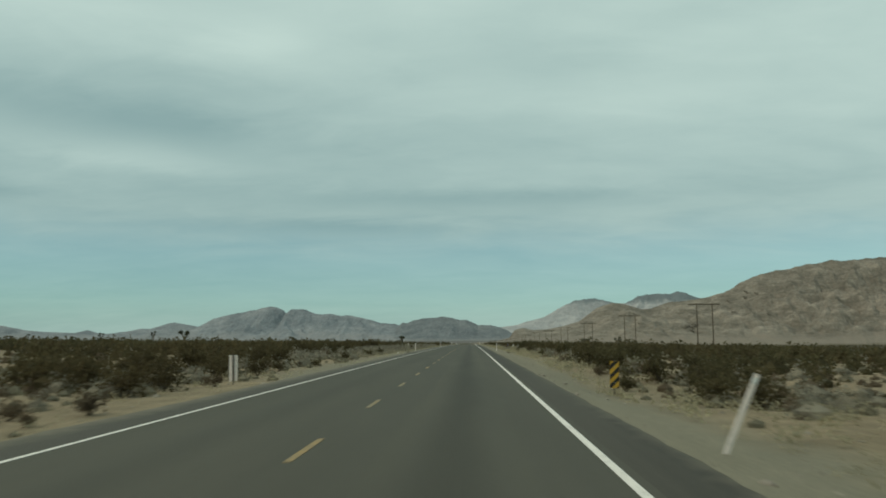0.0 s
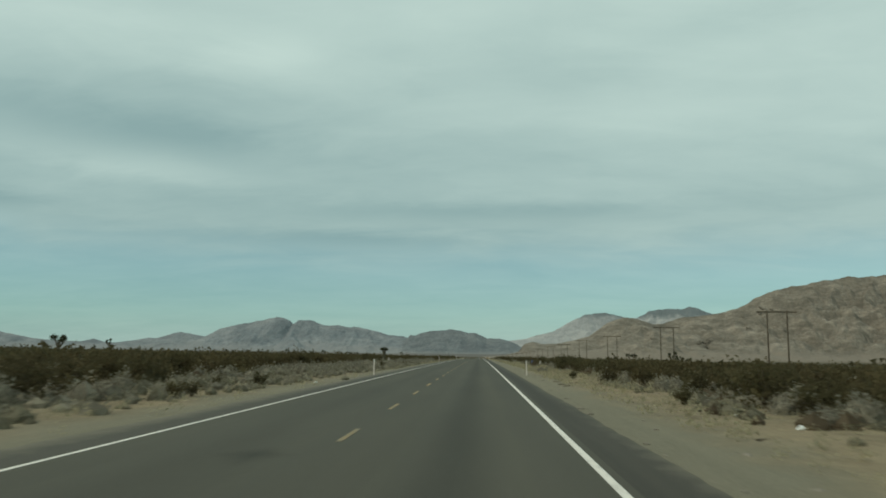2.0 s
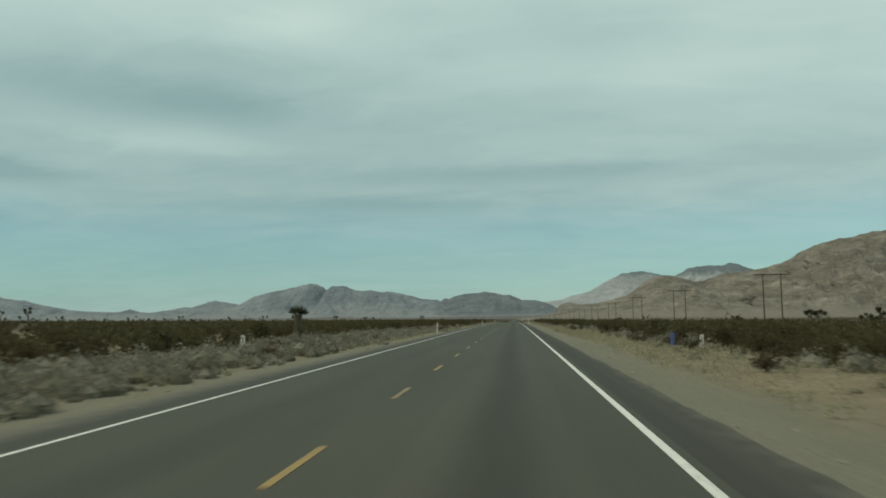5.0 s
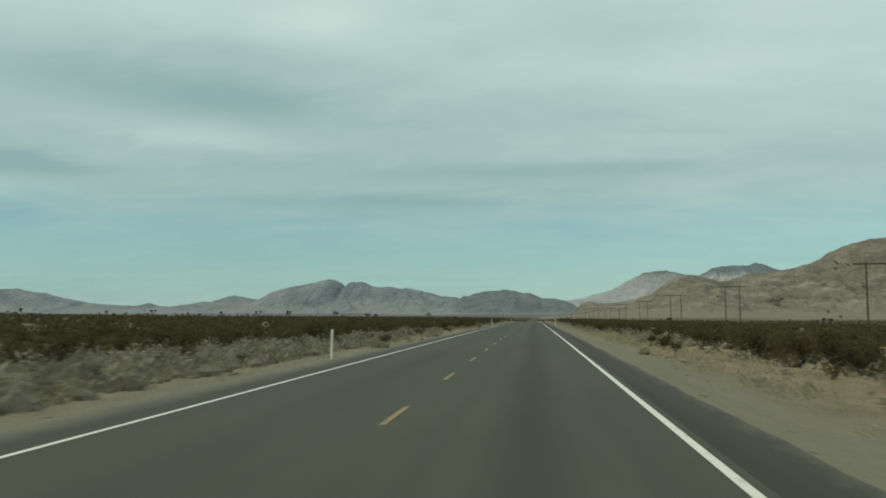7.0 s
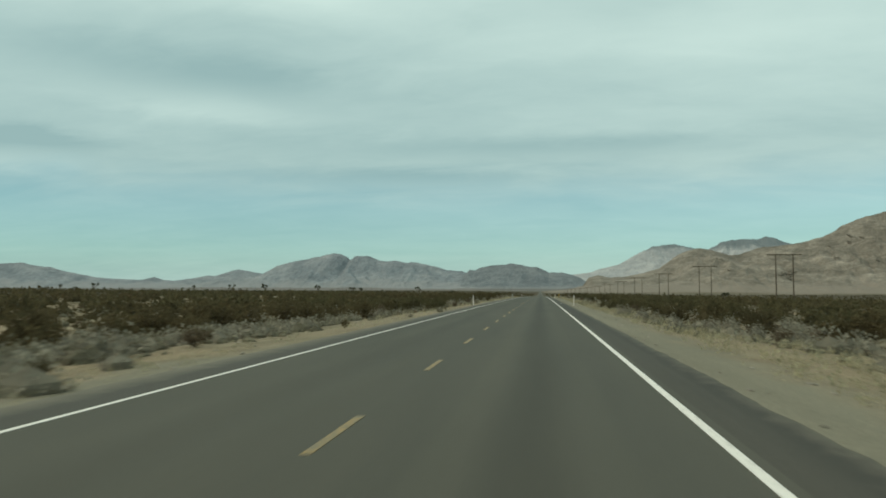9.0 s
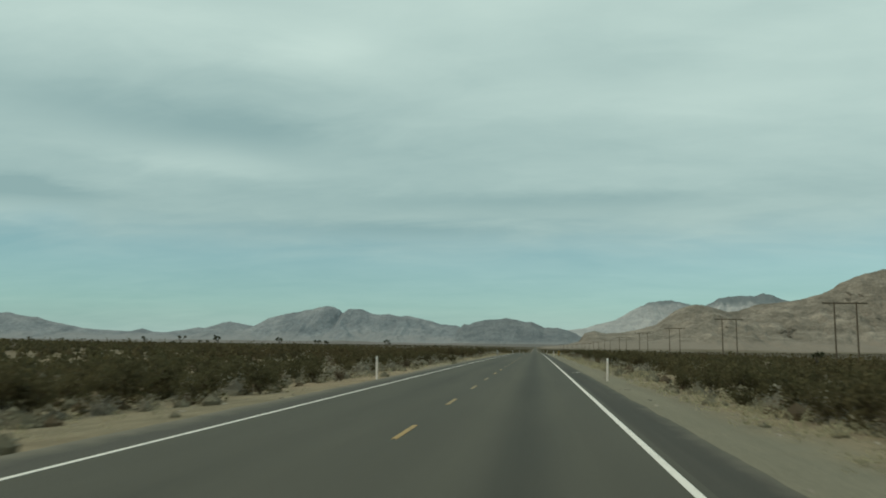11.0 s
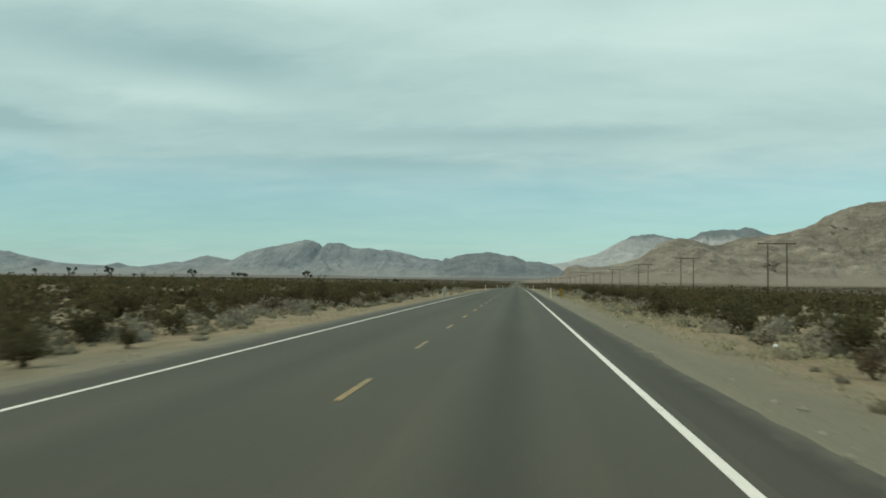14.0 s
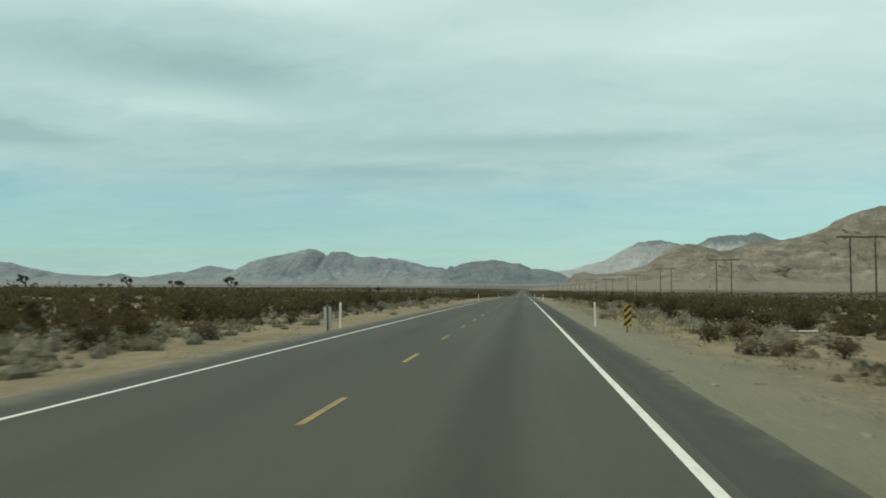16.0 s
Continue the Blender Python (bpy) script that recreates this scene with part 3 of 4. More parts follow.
def dome_points(n, r):
    """Twig places over a lumpy dome about 1 m wide and 0.55 m high."""
    d = r.normal(size=(n, 3))
    d[:, 2] = np.abs(d[:, 2])
    d /= np.linalg.norm(d, axis=1)[:, None]
    a = r.uniform(0, 6.28, 4)
    lump = 1 + 0.16 * np.sin(3 * d[:, 0] * 2 + a[0]) + 0.16 * np.sin(3 * d[:, 1] * 2 + a[1]) + 0.1 * np.sin(9 * d[:, 0] + 7 * d[:, 2] + a[2])
    return d * (0.46 * lump * r.uniform(0.72, 1.06, n))[:, None] * (1, 1, 1.1)


def bush_mesh(name, seed, leaves, tufts, size, material, vase=0.5):
    r = rng(seed)
    pts, tip = bush_points(leaves, r, tufts, vase)
    if vase > 1:
        pts = dome_points(leaves, r)
    elif leaves > 700:  # a full bush, leafy down to the ground
        pts[::3] = dome_points(len(pts[::3]), r) * (0.95, 0.95, 1.15)
    tris = leaf_triangles(pts, size, r)
    return mesh_from(name, tris.reshape(-1, 3).tolist(), np.arange(3 * leaves).reshape(-1, 3).tolist(), material), tip


def stem_mesh(name, tips, material):
    bm = bmesh.new()
    for t in tips:
        tube(bm, (0, 0, -0.02), Vector(t) * 0.9, 0.014, 0.005, 4)
    me = bpy.data.meshes.new(name)
    bm.to_mesh(me)
    bm.free()
    me.materials.append(material)
    return me


def shrub(name, seed, leaves, tufts, size, material, label, category, group, vase=0.5):
    """A shrub of stems and foliage under an empty at its base."""
    base = new(name)
    me, tips = bush_mesh("foliage", seed, leaves, tufts, size, material, vase)
    if vase > 1:
        heart = mound(seed, 2)
        mesh_part("crown", mesh_from("crown", heart.reshape(-1, 3).tolist(), np.arange(heart.size // 3).reshape(-1, 3).tolist(), material, True), base)
    mesh_part("foliage", me, base)
    mesh_part("woody_stem", stem_mesh("woody_stem", tips[::2], M_STEM), base, "bare grey-brown branching wood")
    return tagged(base, label, category, group)


def scatter(seed, count, x_min, x_max, y0, y1, thin=None):
    """Places on both sides of the road."""
    r = rng(seed)
    side = np.where(r.random(count) < 0.5, -1, 1)
    x = side * (x_min + (x_max - x_min) * r.random(count))
    y = y0 + (y1 - y0) * r.random(count)
    x = np.where((x < 0) & (x_max < 30), x + 1.1, x)  # growth comes closer to the road on the left
    spared = (x > 9.3) & (x < 16.5) & (y > 393) & (y < 411)  # bare ground round the low rail
    x, y = x[~spared], y[~spared]
    if thin is not None:
        keep = thin(x, y, r)
        x, y = x[keep], y[keep]
    return x, y, r


def patchy(x, y):
    """0 to 1: how densely the scrub grows at a place."""
    return 0.5 + 0.28 * np.sin(x * 0.19 + 2.1 * np.sin(y * 0.043)) + 0.28 * np.sin(y * 0.117 + 1.4 * np.sin(x * 0.13 + 1))


def plant_things(protos, x, y, r, low, high):
    """Put copies of the prototypes at the places."""
    z = ground_height(x, y)
    for k in range(len(x)):
        s = r.uniform(low, high)
        m = Matrix.LocRotScale((x[k], y[k], z[k] - 0.02), Euler((0, 0, r.uniform(0, 6.28))), None)
        if k < len(protos):
            ob = protos[k]
            ob.matrix_basis = m
        else:
            ob = copy_thing(protos[k % len(protos)], m)
        ob.scale = (s * r.uniform(0.85, 1.2), s * r.uniform(0.85, 1.2), s * r.uniform(0.8, 1.1))


def mound(seed, fine=1):
    """A lumpy dome, about 0.75 m wide: the dense heart of a low shrub."""
    bm = bmesh.new()
    bmesh.ops.create_icosphere(bm, subdivisions=fine, radius=0.36)
    bmesh.ops.bisect_plane(bm, geom=list(bm.verts) + list(bm.edges) + list(bm.faces), plane_co=(0, 0, -0.02), plane_no=(0, 0, -1), clear_outer=True)
    bmesh.ops.triangulate(bm, faces=list(bm.faces))
    for v in bm.verts:
        v.co *= 1 + 0.25 * noise.noise(v.co * 4.5 + Vector((seed * 3.7, 0, 0)))
        v.co.z *= 1.15
    tris = np.array([[v.co[:] for v in f.verts] for f in bm.faces])
    bm.free()
    return tris


def plant_field(name, seed, x, y, r, leaves, tufts, size, low, high, material, label, vase=0.5, kinds=5, core=False, tall=0.0):
    """Many shrubs joined into one mesh."""
    z = ground_height(x, y)
    models = []
    for k in range(kinds):
        rr = rng(seed + 10 + k)
        pts = dome_points(leaves, rr) if core else bush_points(leaves, rr, tufts, vase)[0]
        if tall:  # leaves down to the ground all round, loose tufts on top
            pts[::2] = dome_points(len(pts[::2]), rr) * (1.0, 1.0, tall)
        tris = leaf_triangles(pts, size, rr)
        if tall:  # an upright shrub with a dense heart
            tris = np.concatenate([tris, mound(seed + k) * (0.9, 0.9, tall * 0.8)])
        models.append(np.concatenate([tris, mound(seed + k)]) if core else tris)
    out = []
    for k in range(len(x)):
        s = low + (high - low) * r.random() ** 1.3
        a = r.uniform(0, 6.28)
        c, d = np.cos(a), np.sin(a)
        turn = np.array([[c, d, 0], [-d, c, 0], [0, 0, 1]]) * np.array([s * r.uniform(0.9, 1.25), s * r.uniform(0.9, 1.25), s * r.uniform(0.8, 1.1)])
        out.append(models[k % kinds] @ turn + (x[k], y[k], z[k] - 0.02))
    v = np.concatenate(out).reshape(-1, 3)
    me = bpy.data.meshes.new(name)
    me.vertices.add(len(v))
    me.vertices.foreach_set("co", v.ravel())
    me.loops.add(len(v))
    me.loops.foreach_set("vertex_index", np.arange(len(v)))
    me.polygons.add(len(v) // 3)
    me.polygons.foreach_set("loop_start", np.arange(0, len(v), 3))
    me.materials.append(material)
    me.update()
    me.validate()
    return tagged(new(name, me), label, "shrubs", kind="stuff")


def edge_wander(y, side, k):
    """0 to 1: how far the growth draws back from the road."""
    return 0.5 + 0.3 * np.sin(y * 0.071 + 2.3 * k + side) + 0.2 * np.sin(y * 0.19 + 1.1 * k - side * 2)


def clearings(x, y):
    """1 where the ground lies bare between the shrubs."""
    gaps = np.interp(y, [0, 70, 95, 295, 320, 480], [0.10, 0.25, 0.60, 0.60, 0.12, 0.12])
    return (np.sin(x * 0.16 + 1.9 * np.sin(y * 0.061 + 0.5)) * np.sin(y * 0.143 + 1.2 * np.sin(x * 0.21)) > gaps) & (np.abs(x) < 60)


def bare_left(y):
    """Where growth begins on the left of the road."""
    return np.interp(y, [0, 55, 105, 130, 180, 230, 285, 310, 340, 400], [5.9, 6.7, 6.5, 5.8, 6.3, 7.4, 7.6, 6.2, 6.5, 7.5])


def bare_right(y):
    """Where growth begins on the right of the road."""
    return np.interp(y, [0, 40, 80, 130, 200, 260, 320, 350, 400], [7.4, 7.8, 8.6, 8.4, 9.3, 7.4, 7.3, 7.9, 8.2])


def scrub_edge(x, y):
    """How far from the road's middle the dark scrub begins."""
    left = np.interp(y, [0, 30, 50, 80, 115, 130, 170, 210, 240, 270, 290, 305, 335, 375, 390, 420], [8.5, 8.8, 10.5, 10.2, 10.3, 11.6, 12.2, 11.6, 11.8, 8.8, 7.4, 8.2, 7.8, 8.2, 9.6, 9])
    right = np.interp(y, [0, 35, 55, 90, 125, 200, 220, 240, 262, 285, 295, 320, 340, 385, 400], [9.5, 9, 8.8, 9, 10.3, 10.4, 12.6, 12.8, 10, 7.6, 7.0, 8.4, 9.6, 9.4, 8.4])
    return np.where(x < 0, left, right)


def dense(x, y, r):
    start = scrub_edge(x, y) - 0.4 + 1.5 * edge_wander(y, np.sign(x), 1)
    p = np.clip((np.abs(x) - start) / 1.6, 0.03, 1) * np.clip(0.5 + 0.9 * patchy(x, y), 0, 1)
    return r.random(len(x)) < np.where(clearings(x, y), 0.12 * p, p)


def verge_growth(x, y, r):
    start = np.where(x < 0, bare_left(y), bare_right(y)) + 1.3 * edge_wander(y, np.sign(x), 2)
    p = np.clip((np.abs(x) - start) / 1.2, 0.05, 1) * np.clip(np.where(x < 0, 0.45, 0.0) + 0.85 * patchy(x + 9, y), 0, 1) * np.where(x < 0, np.interp(y, [0, 60, 80, 150, 200, 300, 320], [0.5, 0.6, 1, 1, 0.9, 0.55, 0.45]), 1)
    return r.random(len(x)) < p


CREOSOTE_LABEL = "dark olive creosote bush on sandy ground"
protos = [shrub("creosote_bush", 100 + k, 760, 17 + k, 0.037, M_CREOSOTE, CREOSOTE_LABEL, "bush", "creosote bushes by the road") for k in range(6)]
x, y, r = scatter(21, 620, 9.5, 17.5, -4, 470, dense)
plant_things(protos, x[:235], y[:235], r, 1.2, 2.4)
more = [shrub("creosote_bush", 120 + k, 520, 14, 0.045, M_CREOSOTE, "small dark creosote bush among pale shrubs", "bush", "creosote bushes by the road") for k in range(3)]
x, y, r = scatter(23, 60, 7.6, 11.0, 0, 450)
plant_things(more, x, y, r, 0.5, 1.1)
# single bushes: place beside and along the road, and width
AT_THE_FIRST_CULVERT = [(-11, 17, 1.8), (9.6, 20.3, 1.6), (-7.6, 21, 1.5), (-9.3, 22.3, 1.9), (9, 22.5, 1.5), (-7.4, 23.4, 1.5), (-11.8, 23.6, 2), (-8.8, 24.5, 2.3), (10.4, 27, 2.2), (-12.1, 27.6, 2.4), (-10.5, 29, 2.2), (-8, 30.5, 1.7), (10, 33, 2.3), (-7.4, 34, 1.4), (-9.6, 36, 1.9), (-11.1, 36.3, 2.4), (8.9, 37.5, 2.2), (9.2, 42.3, 1.8), (-8.6, 43.1, 2.2), (-10.3, 44.6, 2), (8.8, 44.8, 2.3), (9.6, 53, 2.4)]
ALONG_THE_OPEN_VERGE = [(-10.4, 68.3, 1.9), (-14.1, 72.2, 2.4), (-11.8, 73.5, 2.1), (11.5, 75.8, 1.9), (11.4, 81.1, 1.7), (8.9, 89, 1.5), (10.8, 89.6, 1.8), (-18.1, 90.9, 2.4), (-15, 91.9, 2.4), (-14.3, 98, 1.9), (-14.6, 103.3, 2.2), (-13.6, 106, 1.9), (10.3, 112, 1.4), (10.2, 125.5, 1.5), (8.2, 203.5, 0.9), (-9, 207.4, 1.4), (-15.2, 203.5, 2.1), (-17.4, 206, 2.4), (-15.8, 209.2, 2.2), (-18.8, 211, 2.4), (-14.4, 206.4, 1.7), (-17, 214, 2.3), (8.6, 209.3, 1.1), (-11, 216.2, 1.8), (10.4, 219, 1.1), (-10.4, 255, 2.1), (9.2, 259, 1.7)]
WHERE_THE_SCRUB_COMES_CLOSE = [(-9.4, 263, 1.9), (9.8, 268, 1.9), (-9.6, 272, 2), (-10, 277.4, 2.2), (9.3, 278, 2), (9, 279.6, 1.6), (-9, 279.6, 2.2), (8.9, 281.8, 1.7), (-7.8, 282.2, 1.7), (-10.6, 285, 2.3), (-7.7, 287, 1.9), (10.2, 287, 2.1), (-9.7, 288.5, 2), (-9.1, 291.9, 1.8), (9.1, 293.2, 1.7), (8.3, 294.3, 1.6), (-8.6, 297, 1.7), (-7.3, 320.4, 0.55)]
BEFORE_THE_SECOND_CULVERT = [(-7.6, 325.8, 0.6), (-8.5, 333.9, 2.3), (-10.3, 335, 2.2), (-11.1, 342.3, 2.1), (-10.1, 343.2, 1.8), (-8.2, 344, 1.3), (13, 345.1, 2.3), (-9.3, 345.5, 1.5), (12.5, 348.1, 2), (-9.6, 349, 1.7), (10.4, 349, 2.2), (-8.6, 352, 1.5), (9.6, 356, 1.5), (6.6, 365.8, 0.35), (9.1, 369.3, 1.9), (-8.6, 374.4, 2.1), (10.5, 375.4, 1.4), (-9.2, 378.9, 1.2), (-7.9, 379.2, 1.2), (7.8, 379.9, 0.35), (-8.3, 383.9, 1.3), (12.9, 384.4, 1.4), (-8.8, 393, 1.5), (-9, 395.3, 1.5), (8.2, 399.6, 1)]
for px, py, size in (AT_THE_FIRST_CULVERT + ALONG_THE_OPEN_VERGE + WHERE_THE_SCRUB_COMES_CLOSE + BEFORE_THE_SECOND_CULVERT):
    bush = copy_thing((protos if size > 1.2 else more)[int(py) % 3], pose(px, py, float(ground_height(px, py)) - 0.02, 0, 0, py * 7))
    bush.scale = (size, size, size * 0.9)
more = [shrub("dry_bush", 130 + k, 560, 18, 0.04, M_DRY, "brown dry bush on the verge", "bush", "dry bushes by the road", 0.9) for k in range(3)]
x, y, r = scatter(24, 42, 8.0, 13.0, 0, 450)
plant_things(more, x, y, r, 0.6, 1.3)
for px, py, size in ((7.9, 398.3, 1.1), (10.0, 393.7, 1.2), (-7.6, 396.9, 1.2), (-5.9, 15.6, 1.0), (-7.0, 14.6, 0.8), (-6.0, 13.4, 0.6), (-6.6, 25.6, 0.9), (8.0, 30.2, 0.9), (7.9, 35.7, 0.8)):
    bush = copy_thing(more[int(py) % 3], pose(px, py, float(ground_height(px, py)) - 0.02, 0, 0, py * 7))
    bush.scale = (size, size, size * 0.85)
for px, py, size in ((8.1, 394.0, 1.2), (9.0, 394.2, 1.3), (9.4, 389.4, 1.2), (10.6, 387.3, 1.6), (12.9, 392.5, 1.2), (-7.4, 385.6, 1.0)):
    bush = copy_thing(more[int(py) % 3], pose(px, py, float(ground_height(px, py)) - 0.02, 0, 0, py * 7))
    bush.scale = (size * 1.2, size, size * 0.5)
protos = [shrub("bursage_shrub", 140 + k, 440, 30, 0.04, M_BURSAGE, "low rounded pale grey bursage shrub on the verge", "shrub", "pale shrubs on the verge", 1.3) for k in range(5)]
x, y, r = scatter(22, 760, 6.7, 13.0, -2, 450, verge_growth)
plant_things(protos, x[:295], y[:295], r, 0.45, 1.5)
x, y, r = scatter(31, 4300, 6.6, 16.0, -4, 520, verge_growth)
plant_field("pale_scrub", 300, x, y, r, 95, 20, 0.05, 0.3, 1.4, M_BURSAGE, "low rounded pale grey shrubs on the verge", 1.3, core=True)
x, y, r = scatter(25, 4200, 6.2, 12.0, -4, 480, lambda x, y, r: r.random(len(x)) < np.where(x < 0, 0.95, np.interp(y, [0, 280, 320, 480], [0.35, 0.35, 0.65, 0.65])) * np.clip((np.abs(x) - np.where(x < 0, bare_left(y) - 0.5, bare_right(y) - 1.2) - 0.9 * edge_wander(y, 1.0, 3)) / 0.8, 0.03, 1))
plant_field("low_scrub", 430, x, y, r, 38, 16, 0.055, 0.25, 0.8, M_LOW, "low olive grey shrubs close to the road", 1.3, core=True)
# a stretch on the left where low mounds cover the ground up to the asphalt
r = rng(46)
y = r.uniform(58, 222, 2000)
x = -(bare_left(y) - 0.1 + 0.6 * edge_wander(y, 1.0, 3) + np.where(y < 175, 7.0, 5.0) * r.random(2000) ** 1.15)
kept = (r.random(2000) < np.where((y > 64) & (y < 94) & (x > -9.5), 0.4, 1.0))
x, y = x[kept], y[kept]
plant_field("pale_scrub", 460, x[:1150], y[:1150], r, 60, 14, 0.055, 0.3, 1.0, M_BURSAGE, "low rounded pale grey shrubs covering the verge", 1.3, core=True)
# more of them fill the ground back to the dark scrub
rr = rng(47)
yf = rr.uniform(95, 262, 1300)
edge = scrub_edge(np.full(1300, -1.0), yf)
xf = -(bare_left(yf) + 1.4 + (edge + 1.6 - bare_left(yf) - 1.4) * rr.random(1300))
plant_field("pale_scrub", 465, xf[:800], yf[:800], rr, 90, 14, 0.055, 0.5, 1.35, M_BURSAGE, "rounded pale grey shrubs below the dark scrub", 1.3, core=True)
plant_field("low_scrub", 475, xf[800:], yf[800:], rr, 90, 14, 0.055, 0.5, 1.2, M_LOW, "rounded olive grey shrubs below the dark scrub", 1.3, core=True)
rr = rng(49)
yf = rr.uniform(374, 399, 190)
xf = -(6.9 + 6.5 * rr.random(190))
plant_field("pale_scrub", 480, xf[:110], yf[:110], rr, 90, 14, 0.05, 0.35, 1.05, M_BURSAGE, "rounded pale grey shrubs before the culvert", 1.3, core=True)
plant_field("low_scrub", 485, xf[110:], yf[110:], rr, 90, 14, 0.05, 0.35, 1.0, M_LOW, "olive grey shrubs before the culvert", 1.3, core=True)
yf = rr.uniform(396, 418, 200)
xf = 8.8 + 6.2 * rr.random(200)
clear_rail = (xf < 11.6) | (yf > 409.0)
xf, yf = xf[clear_rail], yf[clear_rail]
plant_field("pale_scrub", 490, xf[:90], yf[:90], rr, 90, 14, 0.05, 0.3, 0.95, M_BURSAGE, "pale grey shrubs round the culvert rail", 1.3, core=True)
plant_field("low_scrub", 495, xf[90:], yf[90:], rr, 80, 14, 0.05, 0.3, 0.8, M_LOW, "olive grey shrubs round the culvert rail", 1.3, core=True)
plant_field("low_scrub", 470, x[1150:], y[1150:], r, 50, 14, 0.055, 0.3, 0.9, M_LOW, "low olive grey shrubs covering the verge", 1.3, core=True)
x, y, r = scatter(32, 9000, 5.9, 11.0, -4, 480, lambda x, y, r: (r.random(len(x)) < np.clip(0.1 + 1.1 * patchy(y * 0.7, x * 6), 0, 1)) & ((x > 6.3) | (r.random(len(x)) < 0.45)))
plant_field("dry_grass", 320, x, y, r, 24, 14, 0.058, 0.25, 0.62, M_GRASS, "straw-coloured dry grass tufts on the verge", 0.9)
x, y, r = scatter(41, 13000, 6.4, 10.0, -4, 470, lambda x, y, r: (x > 0) & (r.random(len(x)) < np.clip(1.25 * patchy(y * 0.9 + 30, x * 4), 0, 1)))
plant_field("dry_grass", 325, x, y, r, 17, 10, 0.06, 0.16, 0.38, M_GRASS, "thin straw-coloured grass on the sandy verge", 0.9)
r = rng(48)
y = r.uniform(80, 250, 1500)
x = r.uniform(6.7, 10.2, 1500)
plant_field("dry_grass", 328, x, y, r, 26, 10, 0.06, 0.2, 0.45, M_GRASS, "thick straw-coloured grass on the open verge", 0.9)
y = r.uniform(-2, 470, 1800)
x = 6.3 + 3.2 * r.random(1800) ** 1.2
keep = r.random(1800) < np.clip(1.3 * patchy(y * 1.3 + 11, x * 9), 0.05, 1)
plant_field("dry_grass", 331, x[keep], y[keep], r, 26, 12, 0.07, 0.28, 0.75, M_GRASS, "straw-coloured clumps of grass along the verge", 1.0)
y = r.uniform(165, 235, 700)
x = -r.uniform(5.3, 7.8, 700)
plant_field("dry_grass", 334, x, y, r, 22, 10, 0.055, 0.15, 0.36, M_GRASS, "thin straw-coloured grass beside the asphalt", 0.9)
x, y, r = scatter(38, 2300, 11.5, 18.0, -4, 820, dense)
plant_field("creosote_scrub", 330, x, y, r, 155, 16, 0.06, 0.8, 2.3, M_CREOSOTE, "dark olive creosote scrub behind the verge", tall=1.15)
x, y, r = scatter(33, 5600, 17.0, 36.0, -4, 900, dense)
plant_field("creosote_scrub", 340, x, y, r, 70, 15, 0.08, 0.9, 2.5, M_CREOSOTE, "dark olive creosote scrub across the plain", tall=1.2)
x, y, r = scatter(39, 8600, 35.0, 80.0, -4, 1000, dense)
plant_field("creosote_scrub", 350, x, y, r, 22, 13, 0.115, 0.9, 2.5, M_CREOSOTE, "dark olive creosote scrub across the plain", tall=1.4)
x, y, r = scatter(34, 2600, 10.0, 45.0, -4, 520, lambda x, y, r: (r.random(len(x)) < np.where(clearings(x, y), 0.7, 0.05)) & (np.abs(x) > scrub_edge(x, y)))
plant_field("pale_scrub", 360, x, y, r, 60, 12, 0.07, 0.5, 1.3, M_BURSAGE, "pale dry shrubs among the creosote", 1.0, core=True)
x, y, r = scatter(35, 9000, 78.0, 420.0, 60, 1250)
plant_field("far_scrub", 380, x, y, r, 5, 5, 0.17, 1.3, 2.1, M_CREOSOTE, "dark scrub far across the plain", tall=1.4)
x, y, r = scatter(40, 3500, 60.0, 210.0, 330, 950)
plant_field("far_scrub", 390, x, y, r, 5, 5, 0.17, 1.1, 1.9, M_CREOSOTE, "dark scrub on the falling plain", tall=1.4)
x, y, r = scatter(36, 4500, 12.0, 110.0, 800, 2200)
plant_field("far_scrub", 400, x, y, r, 5, 5, 0.17, 1.3, 2.2, M_CREOSOTE, "dark scrub along the far road", tall=1.4)
x, y, r = scatter(37, 6000, 60.0, 1500.0, 1200, 3000)
plant_field("far_scrub", 420, x, y, r, 14, 7, 0.5, 1.6, 2.4, M_CREOSOTE, "dark scrub below the mountains")


# knee-high growth that fills the ground between the bushes
x, y, r = scatter(51, 9000, 8.0, 42.0, -4, 520, lambda x, y, r: (np.abs(x) > scrub_edge(x, y) - 0.6) & (r.random(len(x)) < np.clip(1.25 - np.abs(x) / 60, 0.2, 1)))
plant_field("low_scrub", 520, x[::2], y[::2], r, 15, 10, 0.085, 0.5, 1.1, M_LOW, "low olive grey growth between the bushes", 1.3, core=True)
plant_field("low_scrub", 530, x[1::2], y[1::2], r, 15, 10, 0.085, 0.5, 1.0, M_DRY, "low brown growth between the bushes", 1.3, core=True)


